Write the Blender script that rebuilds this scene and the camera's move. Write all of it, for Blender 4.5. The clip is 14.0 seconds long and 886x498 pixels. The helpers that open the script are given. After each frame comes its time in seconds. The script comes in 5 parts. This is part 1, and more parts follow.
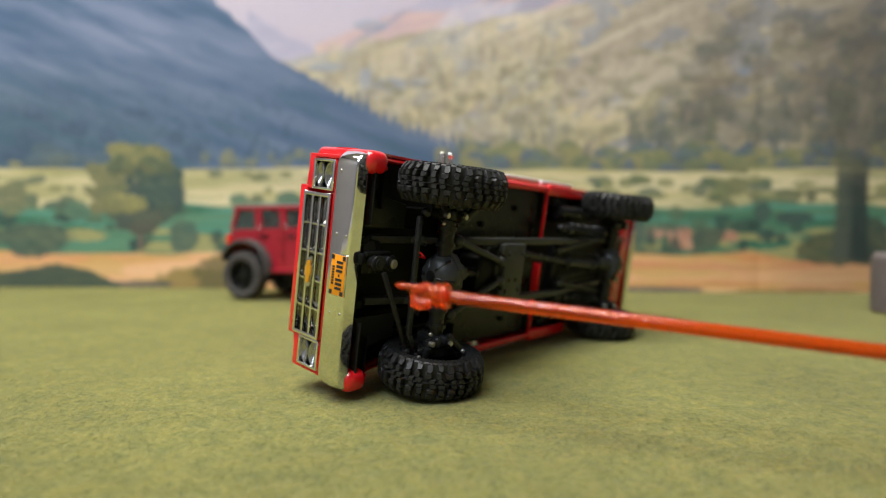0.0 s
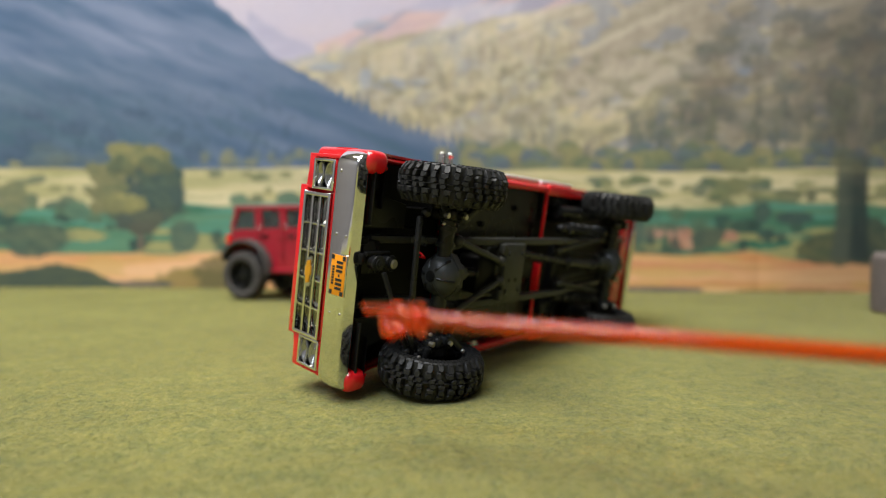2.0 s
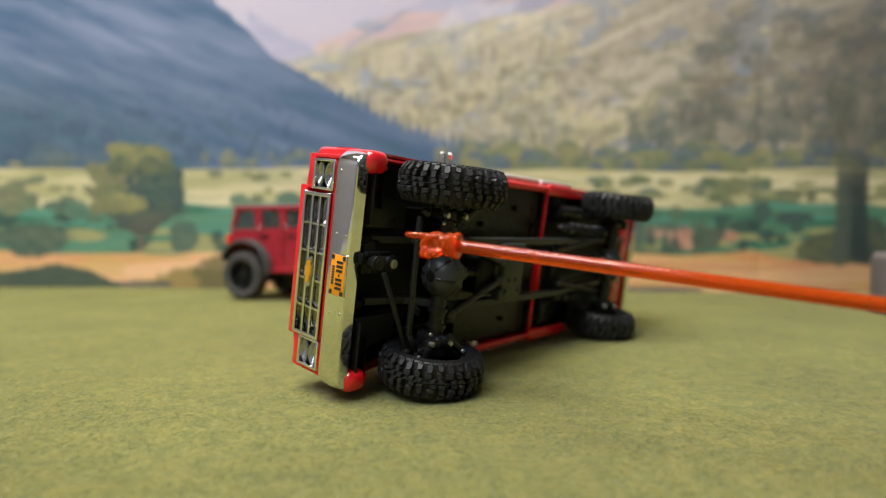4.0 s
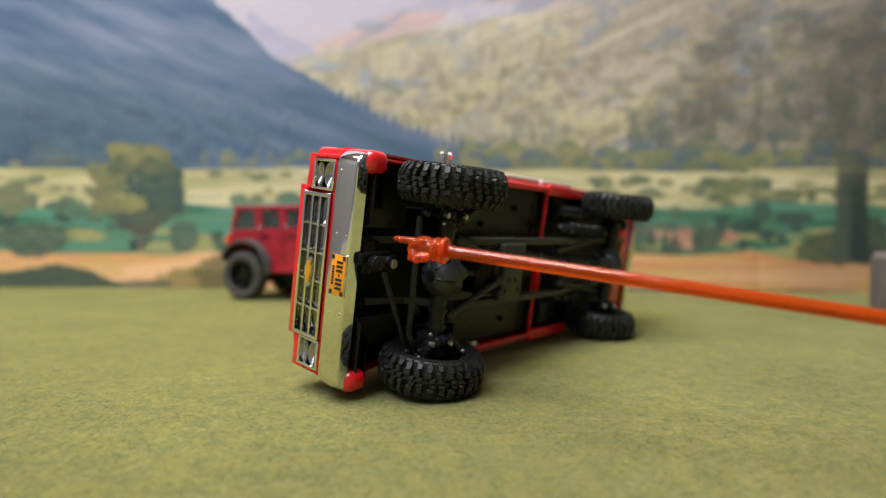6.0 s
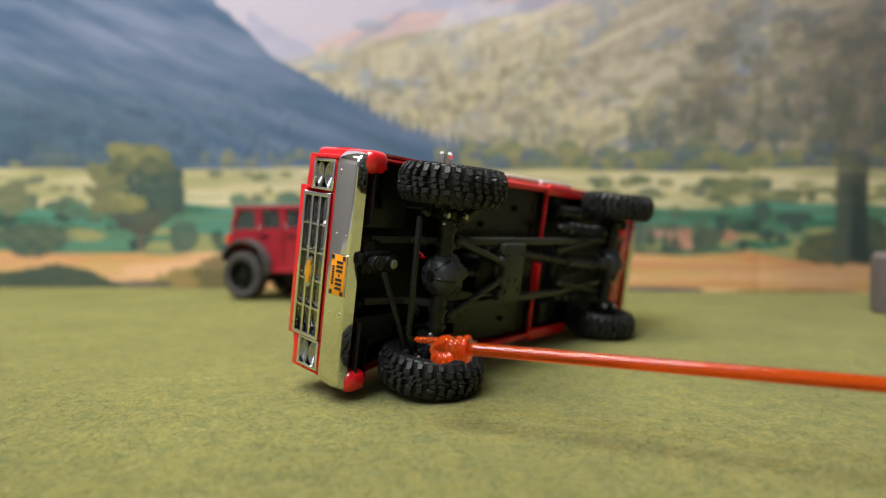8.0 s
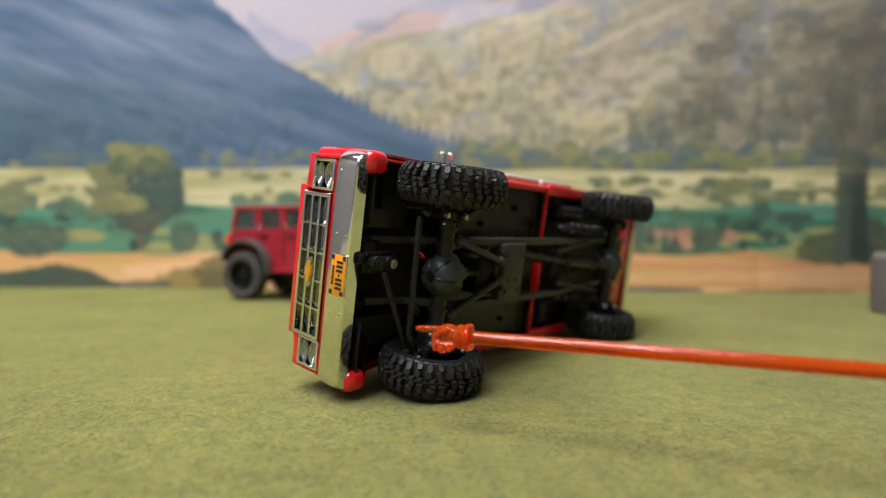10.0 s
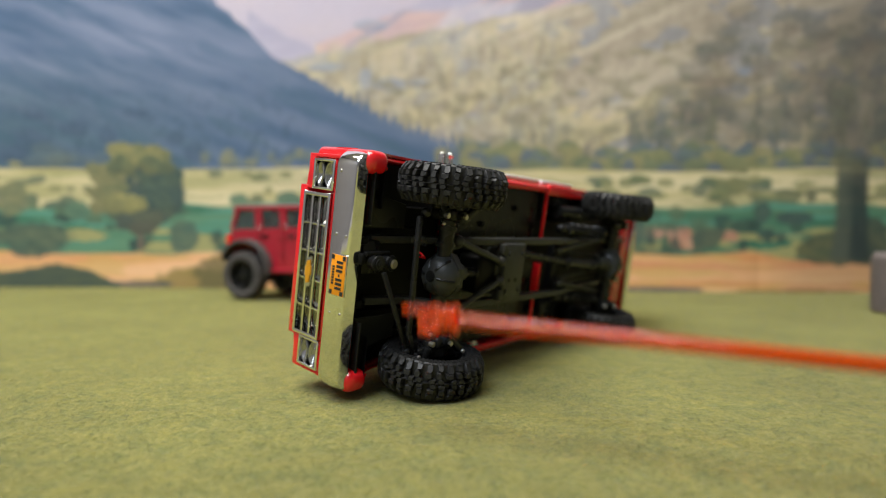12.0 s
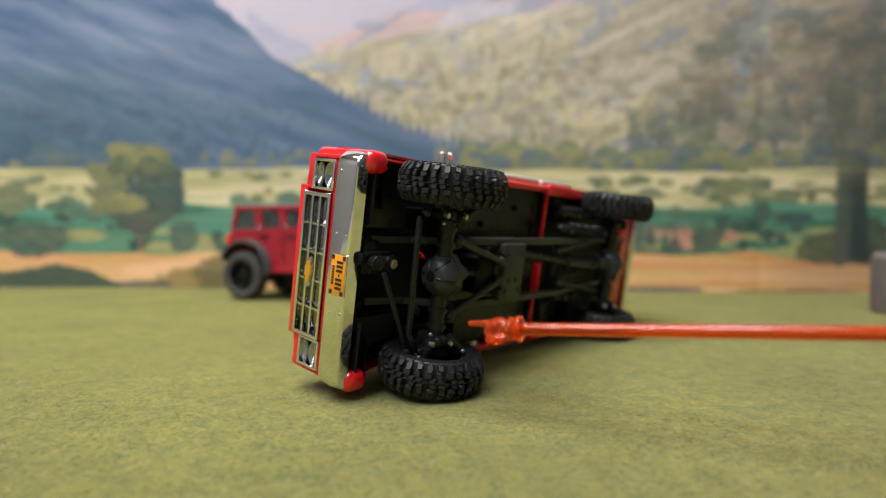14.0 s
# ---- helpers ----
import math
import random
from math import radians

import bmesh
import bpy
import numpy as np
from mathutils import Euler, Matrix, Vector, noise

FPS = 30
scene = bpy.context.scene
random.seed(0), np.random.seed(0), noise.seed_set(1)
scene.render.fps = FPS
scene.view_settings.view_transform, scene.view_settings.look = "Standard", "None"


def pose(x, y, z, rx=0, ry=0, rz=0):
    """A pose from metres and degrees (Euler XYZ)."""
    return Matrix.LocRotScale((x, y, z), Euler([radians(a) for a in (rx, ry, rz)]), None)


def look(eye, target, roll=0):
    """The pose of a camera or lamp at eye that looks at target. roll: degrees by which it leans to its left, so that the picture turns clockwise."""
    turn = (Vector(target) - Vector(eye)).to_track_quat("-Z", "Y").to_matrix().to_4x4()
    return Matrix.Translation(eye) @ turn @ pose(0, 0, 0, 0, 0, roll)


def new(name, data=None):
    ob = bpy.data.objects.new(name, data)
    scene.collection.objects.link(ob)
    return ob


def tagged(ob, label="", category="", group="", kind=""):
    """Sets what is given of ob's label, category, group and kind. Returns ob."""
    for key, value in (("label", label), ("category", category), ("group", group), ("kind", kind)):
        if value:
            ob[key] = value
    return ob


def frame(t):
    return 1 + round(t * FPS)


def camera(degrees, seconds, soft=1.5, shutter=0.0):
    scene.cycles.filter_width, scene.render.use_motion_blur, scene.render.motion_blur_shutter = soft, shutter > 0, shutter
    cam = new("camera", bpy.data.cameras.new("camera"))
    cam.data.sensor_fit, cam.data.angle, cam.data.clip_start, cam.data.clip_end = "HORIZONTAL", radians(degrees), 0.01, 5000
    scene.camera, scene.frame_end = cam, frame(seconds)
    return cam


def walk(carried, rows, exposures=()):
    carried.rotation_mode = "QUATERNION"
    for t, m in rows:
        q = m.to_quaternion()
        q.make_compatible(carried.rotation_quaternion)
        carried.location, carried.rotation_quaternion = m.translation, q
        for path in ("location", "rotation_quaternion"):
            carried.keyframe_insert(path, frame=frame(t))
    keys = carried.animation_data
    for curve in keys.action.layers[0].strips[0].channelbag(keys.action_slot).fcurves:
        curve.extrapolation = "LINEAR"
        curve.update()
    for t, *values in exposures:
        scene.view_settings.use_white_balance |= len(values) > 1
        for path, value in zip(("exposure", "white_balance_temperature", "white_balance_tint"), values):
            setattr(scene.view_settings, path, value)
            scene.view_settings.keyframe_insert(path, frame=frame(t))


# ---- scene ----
# One still camera, low over a felt mat.
cam = camera(78.46, 14.0, soft=1.15, shutter=0.5)
cam.data.dof.use_dof = True
cam.data.dof.focus_distance = 0.272
cam.data.dof.aperture_fstop = 3.7
CAMERA_TURN = Matrix(((0.99998, -0.0070, 0.0, 0), (0.00014, 0.02, -0.9998, 0), (0.007, 0.99978, 0.02, 0.0847), (0, 0, 0, 1)))
walk(cam, [(0.0, CAMERA_TURN), (14.0, CAMERA_TURN)])
scene.view_settings.exposure = 0.0

# ---------------------------------------------------------------- light
world = bpy.data.worlds.new("room_air")
scene.world = world
world.use_nodes = True
world.node_tree.nodes["Background"].inputs[0].default_value = (0.9, 0.95, 1.0, 1)
world.node_tree.nodes["Background"].inputs[1].default_value = 0.10


def area_lamp(name, eye, target, sx, sy, watts, colour):
    d = bpy.data.lights.new(name, "AREA")
    d.shape, d.size, d.size_y, d.energy, d.color = "RECTANGLE", sx, sy, watts, colour
    ob = new(name, d)
    ob.matrix_world = look(eye, target)
    return ob


area_lamp("ceiling_panel_light", (-0.48, -0.02, 1.90), (-0.48, -0.02, 0), 1.4, 1.0, 63.0, (1.0, 0.965, 0.88))
# Added fill lamp from the front left; no such source is known.
area_lamp("fill_light_front", (-0.95, -1.05, 1.90), (-0.95, -1.05, 0), 1.2, 0.7, 40.0, (0.84, 0.95, 1.14))


# ---------------------------------------------------------------- materials
def srgb(r, g, b):
    return tuple((c / 255 / 12.92 if c / 255 <= 0.04045 else ((c / 255 + 0.055) / 1.055) ** 2.4) for c in (r, g, b)) + (1.0,)


def material(name, colour, rough=0.5, metal=0.0, vary=0.12, scale=200.0, bump=0.0, bump_scale=None, coat=0.0, spec=0.5, detail=6.0, ):
    """A principled material whose colour and gloss vary at two scales, in object space."""
    m = bpy.data.materials.new(name)
    m.use_nodes = True
    nt, b = m.node_tree, m.node_tree.nodes["Principled BSDF"]
    tc = nt.nodes.new("ShaderNodeTexCoord")
    fine, broad = nt.nodes.new("ShaderNodeTexNoise"), nt.nodes.new("ShaderNodeTexNoise")
    fine.inputs["Scale"].default_value, fine.inputs["Detail"].default_value = scale, detail
    broad.inputs["Scale"].default_value, broad.inputs["Detail"].default_value = scale / 9, 3
    add = nt.nodes.new("ShaderNodeMath")
    add.operation = "ADD"
    ramp = nt.nodes.new("ShaderNodeMapRange")
    ramp.inputs[1].default_value, ramp.inputs[2].default_value = 0.6, 1.4
    ramp.inputs[3].default_value, ramp.inputs[4].default_value = 1 - vary, 1 + vary
    mul = nt.nodes.new("ShaderNodeMix")
    mul.data_type, mul.blend_type = "RGBA", "MULTIPLY"
    mul.inputs[0].default_value = 1
    mul.inputs[6].default_value = colour
    for n in (fine, broad):
        nt.links.new(tc.outputs["Object"], n.inputs["Vector"])
    nt.links.new(fine.outputs["Fac"], add.inputs[0])
    nt.links.new(broad.outputs["Fac"], add.inputs[1])
    nt.links.new(add.outputs[0], ramp.inputs[0])
    nt.links.new(ramp.outputs[0], mul.inputs[7])
    nt.links.new(mul.outputs[2], b.inputs["Base Color"])
    rr = nt.nodes.new("ShaderNodeMapRange")
    rr.inputs[1].default_value, rr.inputs[2].default_value = 0.3, 0.7
    rr.inputs[3].default_value, rr.inputs[4].default_value = max(0.02, rough * 0.8), min(1, rough * 1.2)
    nt.links.new(broad.outputs["Fac"], rr.inputs[0])
    nt.links.new(rr.outputs[0], b.inputs["Roughness"])
    b.inputs["Metallic"].default_value = metal
    b.inputs["Coat Weight"].default_value = coat
    b.inputs["Coat Roughness"].default_value = 0.05
    b.inputs["Specular IOR Level"].default_value = spec
    if bump:
        bn = nt.nodes.new("ShaderNodeBump")
        bn.inputs["Strength"].default_value, bn.inputs["Distance"].default_value = bump, 0.0006
        src = fine
        if bump_scale:
            src = nt.nodes.new("ShaderNodeTexNoise")
            src.inputs["Scale"].default_value, src.inputs["Detail"].default_value = bump_scale, 4
            nt.links.new(tc.outputs["Object"], src.inputs["Vector"])
        nt.links.new(src.outputs["Fac"], bn.inputs["Height"])
        nt.links.new(bn.outputs[0], b.inputs["Normal"])
    return m


RED = material("red_gloss_paint", srgb(224, 26, 34), 0.22, vary=0.05, scale=60, coat=0.6)
DARK_RED = material("wine_red_paint", srgb(152, 20, 40), 0.34, vary=0.07, scale=60, coat=0.4)
CHROME = material("chrome_plating", (0.80, 0.79, 0.77, 1), 0.045, metal=1.0, vary=0.05, scale=150, bump=0.02, bump_scale=60)
CHROME_SATIN = material("satin_chrome", (0.62, 0.61, 0.60, 1), 0.2, metal=1.0, vary=0.08, scale=250)
DARK_CHROME = material("dark_chrome", (0.42, 0.42, 0.41, 1), 0.09, metal=1.0, vary=0.1, scale=200, bump=0.05, bump_scale=400)
STEEL = material("steel_screw", (0.55, 0.52, 0.46, 1), 0.3, metal=1.0, vary=0.1, scale=800)
RUBBER = material("tyre_rubber", (0.0155, 0.0155, 0.015, 1), 0.50, vary=0.3, scale=420, bump=0.25, bump_scale=1800, spec=0.4)
RUBBER_GREY = material("dusty_tyre_rubber", (0.06, 0.055, 0.052, 1), 0.8, vary=0.25, scale=300, bump=0.2, bump_scale=1500)
PLASTIC = material("black_moulded_plastic", (0.0040, 0.0040, 0.0040, 1), 0.45, vary=0.25, scale=350, bump=0.1, bump_scale=2500, spec=0.16)
PLASTIC_SHEEN = material("black_satin_plastic", (0.012, 0.0122, 0.012, 1), 0.27, vary=0.2, scale=300, bump=0.06, bump_scale=1500, spec=0.28)
FRAME = material("dark_grey_nylon", (0.035, 0.037, 0.034, 1), 0.38, vary=0.2, scale=260, bump=0.12, bump_scale=2200, spec=0.35)
SMOKED = material("smoked_window_plastic", (0.012, 0.014, 0.016, 1), 0.08, vary=0.1, scale=50)
def clear_material():
    m = bpy.data.materials.new("clear_window_plastic")
    m.use_nodes = True
    b = m.node_tree.nodes["Principled BSDF"]
    b.inputs["Base Color"].default_value = (0.42, 0.46, 0.46, 1)
    b.inputs["Roughness"].default_value = 0.06
    b.inputs["Transmission Weight"].default_value = 0.92
    b.inputs["IOR"].default_value = 1.3
    return m


CLEAR = clear_material()
LENS = material("clear_lamp_lens", (0.40, 0.40, 0.40, 1), 0.16, metal=0.85, vary=0.10, scale=600, bump=0.15, bump_scale=700)
RED_LENS = material("red_lamp_lens", srgb(220, 40, 25), 0.15, vary=0.1, scale=300)
GOLD = material("gold_badge", srgb(214, 150, 30), 0.3, metal=0.25, vary=0.08, scale=500)
PLATE_ORANGE = material("orange_plate", srgb(240, 150, 20), 0.4, vary=0.06, scale=400)
PLATE_INK = material("black_ink", (0.02, 0.02, 0.02, 1), 0.5, vary=0.1, scale=400)
ROOF_GREY = material("grey_roof_paint", (0.16, 0.15, 0.155, 1), 0.45, vary=0.08, scale=80)
SILVER = material("silver_moulding", (0.66, 0.66, 0.67, 1), 0.35, metal=0.0, vary=0.06, scale=300)
WALL_PAINT = material("warm_grey_wall_paint", (0.20, 0.19, 0.185, 1), 0.85, vary=0.06, scale=14, bump=0.1, bump_scale=150)
CEILING_PAINT = material("white_ceiling_paint", (0.7, 0.69, 0.67, 1), 0.9, vary=0.05, scale=10)
FLOOR_LAMINATE = material("grey_laminate", (0.22, 0.2, 0.18, 1), 0.5, vary=0.12, scale=30)


def felt_material():
    m = bpy.data.materials.new("green_felt")
    m.use_nodes = True
    nt, b = m.node_tree, m.node_tree.nodes["Principled BSDF"]
    tc = nt.nodes.new("ShaderNodeTexCoord")
    noises = []
    for sc, det, rg in ((11.0, 5, 0.5), (420.0, 8, 0.78), (2600.0, 3, 0.6), (85.0, 9, 0.72)):
        n = nt.nodes.new("ShaderNodeTexNoise")
        n.inputs["Scale"].default_value, n.inputs["Detail"].default_value, n.inputs["Roughness"].default_value = sc, det, rg
        nt.links.new(tc.outputs["Object"], n.inputs["Vector"])
        noises.append(n)
    r1 = nt.nodes.new("ShaderNodeValToRGB")
    e = r1.color_ramp.elements
    e[0].position, e[0].color = 0.38, (0.086, 0.110, 0.031, 1)
    e[1].position, e[1].color = 0.63, (0.415, 0.375, 0.130, 1)
    mid = r1.color_ramp.elements.new(0.5)
    mid.color = (0.244, 0.232, 0.058, 1)
    mixn = nt.nodes.new("ShaderNodeMath")
    mixn.operation = "MULTIPLY_ADD"
    mixn.inputs[1].default_value = 0.5
    mulf = nt.nodes.new("ShaderNodeMath")
    mulf.operation = "MULTIPLY"
    mulf.inputs[1].default_value = 0.5
    nt.links.new(noises[2].outputs["Fac"], mulf.inputs[0])
    nt.links.new(noises[1].outputs["Fac"], mixn.inputs[0])
    nt.links.new(mulf.outputs[0], mixn.inputs[2])
    nt.links.new(mixn.outputs[0], r1.inputs[0])
    mr = nt.nodes.new("ShaderNodeMapRange")
    mr.inputs[1].default_value, mr.inputs[2].default_value = 0.3, 0.7
    mr.inputs[3].default_value, mr.inputs[4].default_value = 0.86, 1.13
    nt.links.new(noises[0].outputs["Fac"], mr.inputs[0])
    mul = nt.nodes.new("ShaderNodeMix")
    mul.data_type, mul.blend_type = "RGBA", "MULTIPLY"
    mul.inputs[0].default_value = 1
    nt.links.new(r1.outputs[0], mul.inputs[6])
    nt.links.new(mr.outputs[0], mul.inputs[7])
    tint = nt.nodes.new("ShaderNodeValToRGB")
    te = tint.color_ramp.elements
    te[0].position, te[0].color = 0.38, (0.74, 0.83, 0.85, 1)
    te[1].position, te[1].color = 0.60, (1.09, 1.05, 0.93, 1)
    nt.links.new(noises[3].outputs["Fac"], tint.inputs[0])
    mul2 = nt.nodes.new("ShaderNodeMix")
    mul2.data_type, mul2.blend_type = "RGBA", "MULTIPLY"
    mul2.inputs[0].default_value = 1
    nt.links.new(mul.outputs[2], mul2.inputs[6])
    nt.links.new(tint.outputs[0], mul2.inputs[7])
    nt.links.new(mul2.outputs[2], b.inputs["Base Color"])
    b.inputs["Roughness"].default_value = 0.95
    b.inputs["Specular IOR Level"].default_value = 0.1
    b.inputs["Sheen Weight"].default_value = 0.15
    bn = nt.nodes.new("ShaderNodeBump")
    bn.inputs["Strength"].default_value, bn.inputs["Distance"].default_value = 0.6, 0.0006
    nt.links.new(mixn.outputs[0], bn.inputs["Height"])
    tufts = nt.nodes.new("ShaderNodeBump")
    tufts.inputs["Strength"].default_value, tufts.inputs["Distance"].default_value = 0.9, 0.0045
    nt.links.new(noises[3].outputs["Fac"], tufts.inputs["Height"])
    nt.links.new(tufts.outputs[0], bn.inputs["Normal"])
    nt.links.new(bn.outputs[0], b.inputs["Normal"])
    return m


FELT = felt_material()


def fibre_material():
    m = bpy.data.materials.new("felt_fibre")
    m.use_nodes = True
    nt, b = m.node_tree, m.node_tree.nodes["Principled BSDF"]
    g = nt.nodes.new("ShaderNodeNewGeometry")
    r = nt.nodes.new("ShaderNodeValToRGB")
    e = r.color_ramp.elements
    e[0].color, e[1].color = (0.06, 0.085, 0.045, 1), (0.42, 0.38, 0.15, 1)
    mid = r.color_ramp.elements.new(0.45)
    mid.color = (0.27, 0.26, 0.07, 1)
    nt.links.new(g.outputs["Random Per Island"], r.inputs[0])
    nt.links.new(r.outputs[0], b.inputs["Base Color"])
    b.inputs["Roughness"].default_value = 0.9
    b.inputs["Specular IOR Level"].default_value = 0.15
    return m


FIBRE = fibre_material()


def attribute_material(name, rough=0.8, bump_scale=500.0):
    """Reads the printed colours that the cloth carries, with a faint weave."""
    m = bpy.data.materials.new(name)
    m.use_nodes = True
    nt, b = m.node_tree, m.node_tree.nodes["Principled BSDF"]
    at = nt.nodes.new("ShaderNodeAttribute")
    at.attribute_name = "print"
    tc = nt.nodes.new("ShaderNodeTexCoord")
    n = nt.nodes.new("ShaderNodeTexNoise")
    n.inputs["Scale"].default_value, n.inputs["Detail"].default_value = bump_scale, 3
    nt.links.new(tc.outputs["Object"], n.inputs["Vector"])
    mr = nt.nodes.new("ShaderNodeMapRange")
    mr.inputs[3].default_value, mr.inputs[4].default_value = 0.93, 1.07
    nt.links.new(n.outputs["Fac"], mr.inputs[0])
    mul = nt.nodes.new("ShaderNodeMix")
    mul.data_type, mul.blend_type = "RGBA", "MULTIPLY"
    mul.inputs[0].default_value = 1
    nt.links.new(at.outputs["Color"], mul.inputs[6])
    nt.links.new(mr.outputs[0], mul.inputs[7])
    nt.links.new(mul.outputs[2], b.inputs["Base Color"])
    b.inputs["Roughness"].default_value = rough
    b.inputs["Specular IOR Level"].default_value = 0.2
    return m


PRINT = attribute_material("printed_cloth")


def orange_material():
    m = bpy.data.materials.new("translucent_orange_plastic")
    m.use_nodes = True
    b = m.node_tree.nodes["Principled BSDF"]
    b.inputs["Base Color"].default_value = (1.0, 0.135, 0.008, 1)
    b.inputs["Roughness"].default_value = 0.04
    b.inputs["Transmission Weight"].default_value = 0.80
    b.inputs["IOR"].default_value = 1.45
    b.inputs["Specular IOR Level"].default_value = 0.3
    return m


ORANGE = orange_material()


# ---------------------------------------------------------------- mesh helpers
def mesh_from(bm, name, mats, smooth=None):
    bmesh.ops.recalc_face_normals(bm, faces=bm.faces)
    me = bpy.data.meshes.new(name)
    bm.to_mesh(me)
    bm.free()
    for mt in (mats if isinstance(mats, (list, tuple)) else [mats]):
        me.materials.append(mt)
    if smooth is not None:
        me.polygons.foreach_set("use_smooth", [True] * len(me.polygons))
        me.set_sharp_from_angle(angle=radians(smooth))
    return me


def part(name, bm, mat, parent, label="", smooth=40):
    ob = new(name, mesh_from(bm, name, mat, smooth))
    ob.parent = parent
    return tagged(ob, label)


def thing(name, bm, mat, label, category, smooth=40, group="", kind="", m=None):
    ob = new(name, mesh_from(bm, name, mat, smooth) if bm else None)
    if m is not None:
        ob.matrix_world = m
    return tagged(ob, label, category, group, kind)


def box(bm, c, s, bevel=0.0, rot=None, seg=2):
    m = Matrix.Translation(c) @ (rot if rot is not None else Matrix()) @ Matrix.Diagonal((*s, 1))
    vs = bmesh.ops.create_cube(bm, size=1.0, matrix=m)["verts"]
    if bevel:
        es = {e for v in vs for e in v.link_edges}
        bmesh.ops.bevel(bm, geom=list(es), offset=bevel, segments=seg, affect="EDGES", profile=0.5)


def rod(bm, a, b, r, seg=14, r2=None, bevel=0.0):
    a, b = Vector(a), Vector(b)
    d = b - a
    m = Matrix.Translation((a + b) / 2) @ d.to_track_quat("Z", "Y").to_matrix().to_4x4()
    vs = bmesh.ops.create_cone(bm, cap_ends=True, segments=seg, radius1=r, radius2=r if r2 is None else r2, depth=d.length, matrix=m)["verts"]
    if bevel:
        es = {e for v in vs for e in v.link_edges if len([f for f in e.link_faces if len(f.verts) > 4]) == 1}
        bmesh.ops.bevel(bm, geom=list(es), offset=bevel, segments=2, affect="EDGES")


def ball(bm, c, r, s=(1, 1, 1), u=16, v=10, rot=None):
    m = Matrix.Translation(c) @ (rot if rot is not None else Matrix()) @ Matrix.Diagonal((*(r * k for k in s), 1))
    bmesh.ops.create_uvsphere(bm, u_segments=u, v_segments=v, radius=1.0, matrix=m)


def bar(bm, a, b, w, h, bevel=0.0005, up="Y"):
    """A straight bar of rectangular section from a to b."""
    a, b = Vector(a), Vector(b)
    d = b - a
    box(bm, (a + b) / 2, (w, h, d.length), bevel, d.to_track_quat("Z", up).to_matrix().to_4x4())


def lathe(bm, profile, seg, m=Matrix(), closed=False):
    """Turns (radius, height) pairs round the Y axis."""
    rings = []
    for k in range(seg):
        a = 2 * math.pi * k / seg
        rings.append([bm.verts.new(m @ Vector((r * math.cos(a), h, r * math.sin(a)))) for r, h in profile])
    n = len(profile)
    for k in range(seg):
        p, q = rings[k], rings[(k + 1) % seg]
        for i in range(n if closed else n - 1):
            bm.faces.new((p[i], p[(i + 1) % n], q[(i + 1) % n], q[i]))
    if not closed:
        for i in (0, n - 1):
            if profile[i][0] > 1e-6:
                bm.faces.new([r[i] for r in rings])


def prism(bm, pts, d, axis="Y", at=0.0, bevel=0.0):
    """Extrudes a flat outline by d along an axis, starting at `at`."""
    def put(p, o):
        return {"Y": (p[0], o, p[1]), "X": (o, p[0], p[1]), "Z": (p[0], p[1], o)}[axis]
    lo, hi = [bm.verts.new(put(p, at)) for p in pts], [bm.verts.new(put(p, at + d)) for p in pts]
    n = len(pts)
    fs = [bm.faces.new(lo), bm.faces.new(hi[::-1])]
    for i in range(n):
        fs.append(bm.faces.new((lo[i], hi[i], hi[(i + 1) % n], lo[(i + 1) % n])))
    if bevel:
        es = list(fs[0].edges) + list(fs[1].edges)
        bmesh.ops.bevel(bm, geom=es, offset=bevel, segments=2, affect="EDGES")


def tube_path(bm, pts, r, seg=8):
    for a, b in zip(pts, pts[1:]):
        rod(bm, a, b, r, seg)
    for p in pts[1:-1]:
        ball(bm, p, r, u=seg, v=6)


def sheet(bm, rows):
    """A grid of quads over rows of points."""
    vs = [[bm.verts.new(p) for p in r] for r in rows]
    for a, b in zip(vs, vs[1:]):
        for i in range(len(a) - 1):
            bm.faces.new((a[i], a[i + 1], b[i + 1], b[i]))
    return vs


def thicken(bm, d):
    bmesh.ops.recalc_face_normals(bm, faces=bm.faces)
    bmesh.ops.solidify(bm, geom=bm.faces[:], thickness=d)


# ---------------------------------------------------------------- room
def build_room():
    x0, x1, y0, y1, top = -2.0, 2.0, -1.6, 1.25, 1.95
    bm = bmesh.new()
    box(bm, (0, (y0 + y1) / 2, -0.055), (x1 - x0, y1 - y0, 0.1))
    thing("floor", bm, FLOOR_LAMINATE, "grey laminate floor under the felt mat", "floor", kind="structure")
    bm = bmesh.new()
    box(bm, (0, (y0 + y1) / 2, top + 0.05), (x1 - x0 + 0.2, y1 - y0 + 0.2, 0.1))
    thing("ceiling", bm, CEILING_PAINT, "plain white painted ceiling", "ceiling", kind="structure")
    for nm, c, s in (("wall_north", (0, y1 + 0.05, top / 2), (x1 - x0 + 0.2, 0.1, top)), ("wall_south", (0, y0 - 0.05, top / 2), (x1 - x0 + 0.2, 0.1, top)),
                     ("wall_west", (x0 - 0.05, (y0 + y1) / 2, top / 2), (0.1, y1 - y0, top)), ("wall_east", (x1 + 0.05, (y0 + y1) / 2, top / 2), (0.1, y1 - y0, top))):
        bm = bmesh.new()
        box(bm, c, s)
        thing(nm, bm, WALL_PAINT, "plain warm grey painted wall", "wall", kind="structure")


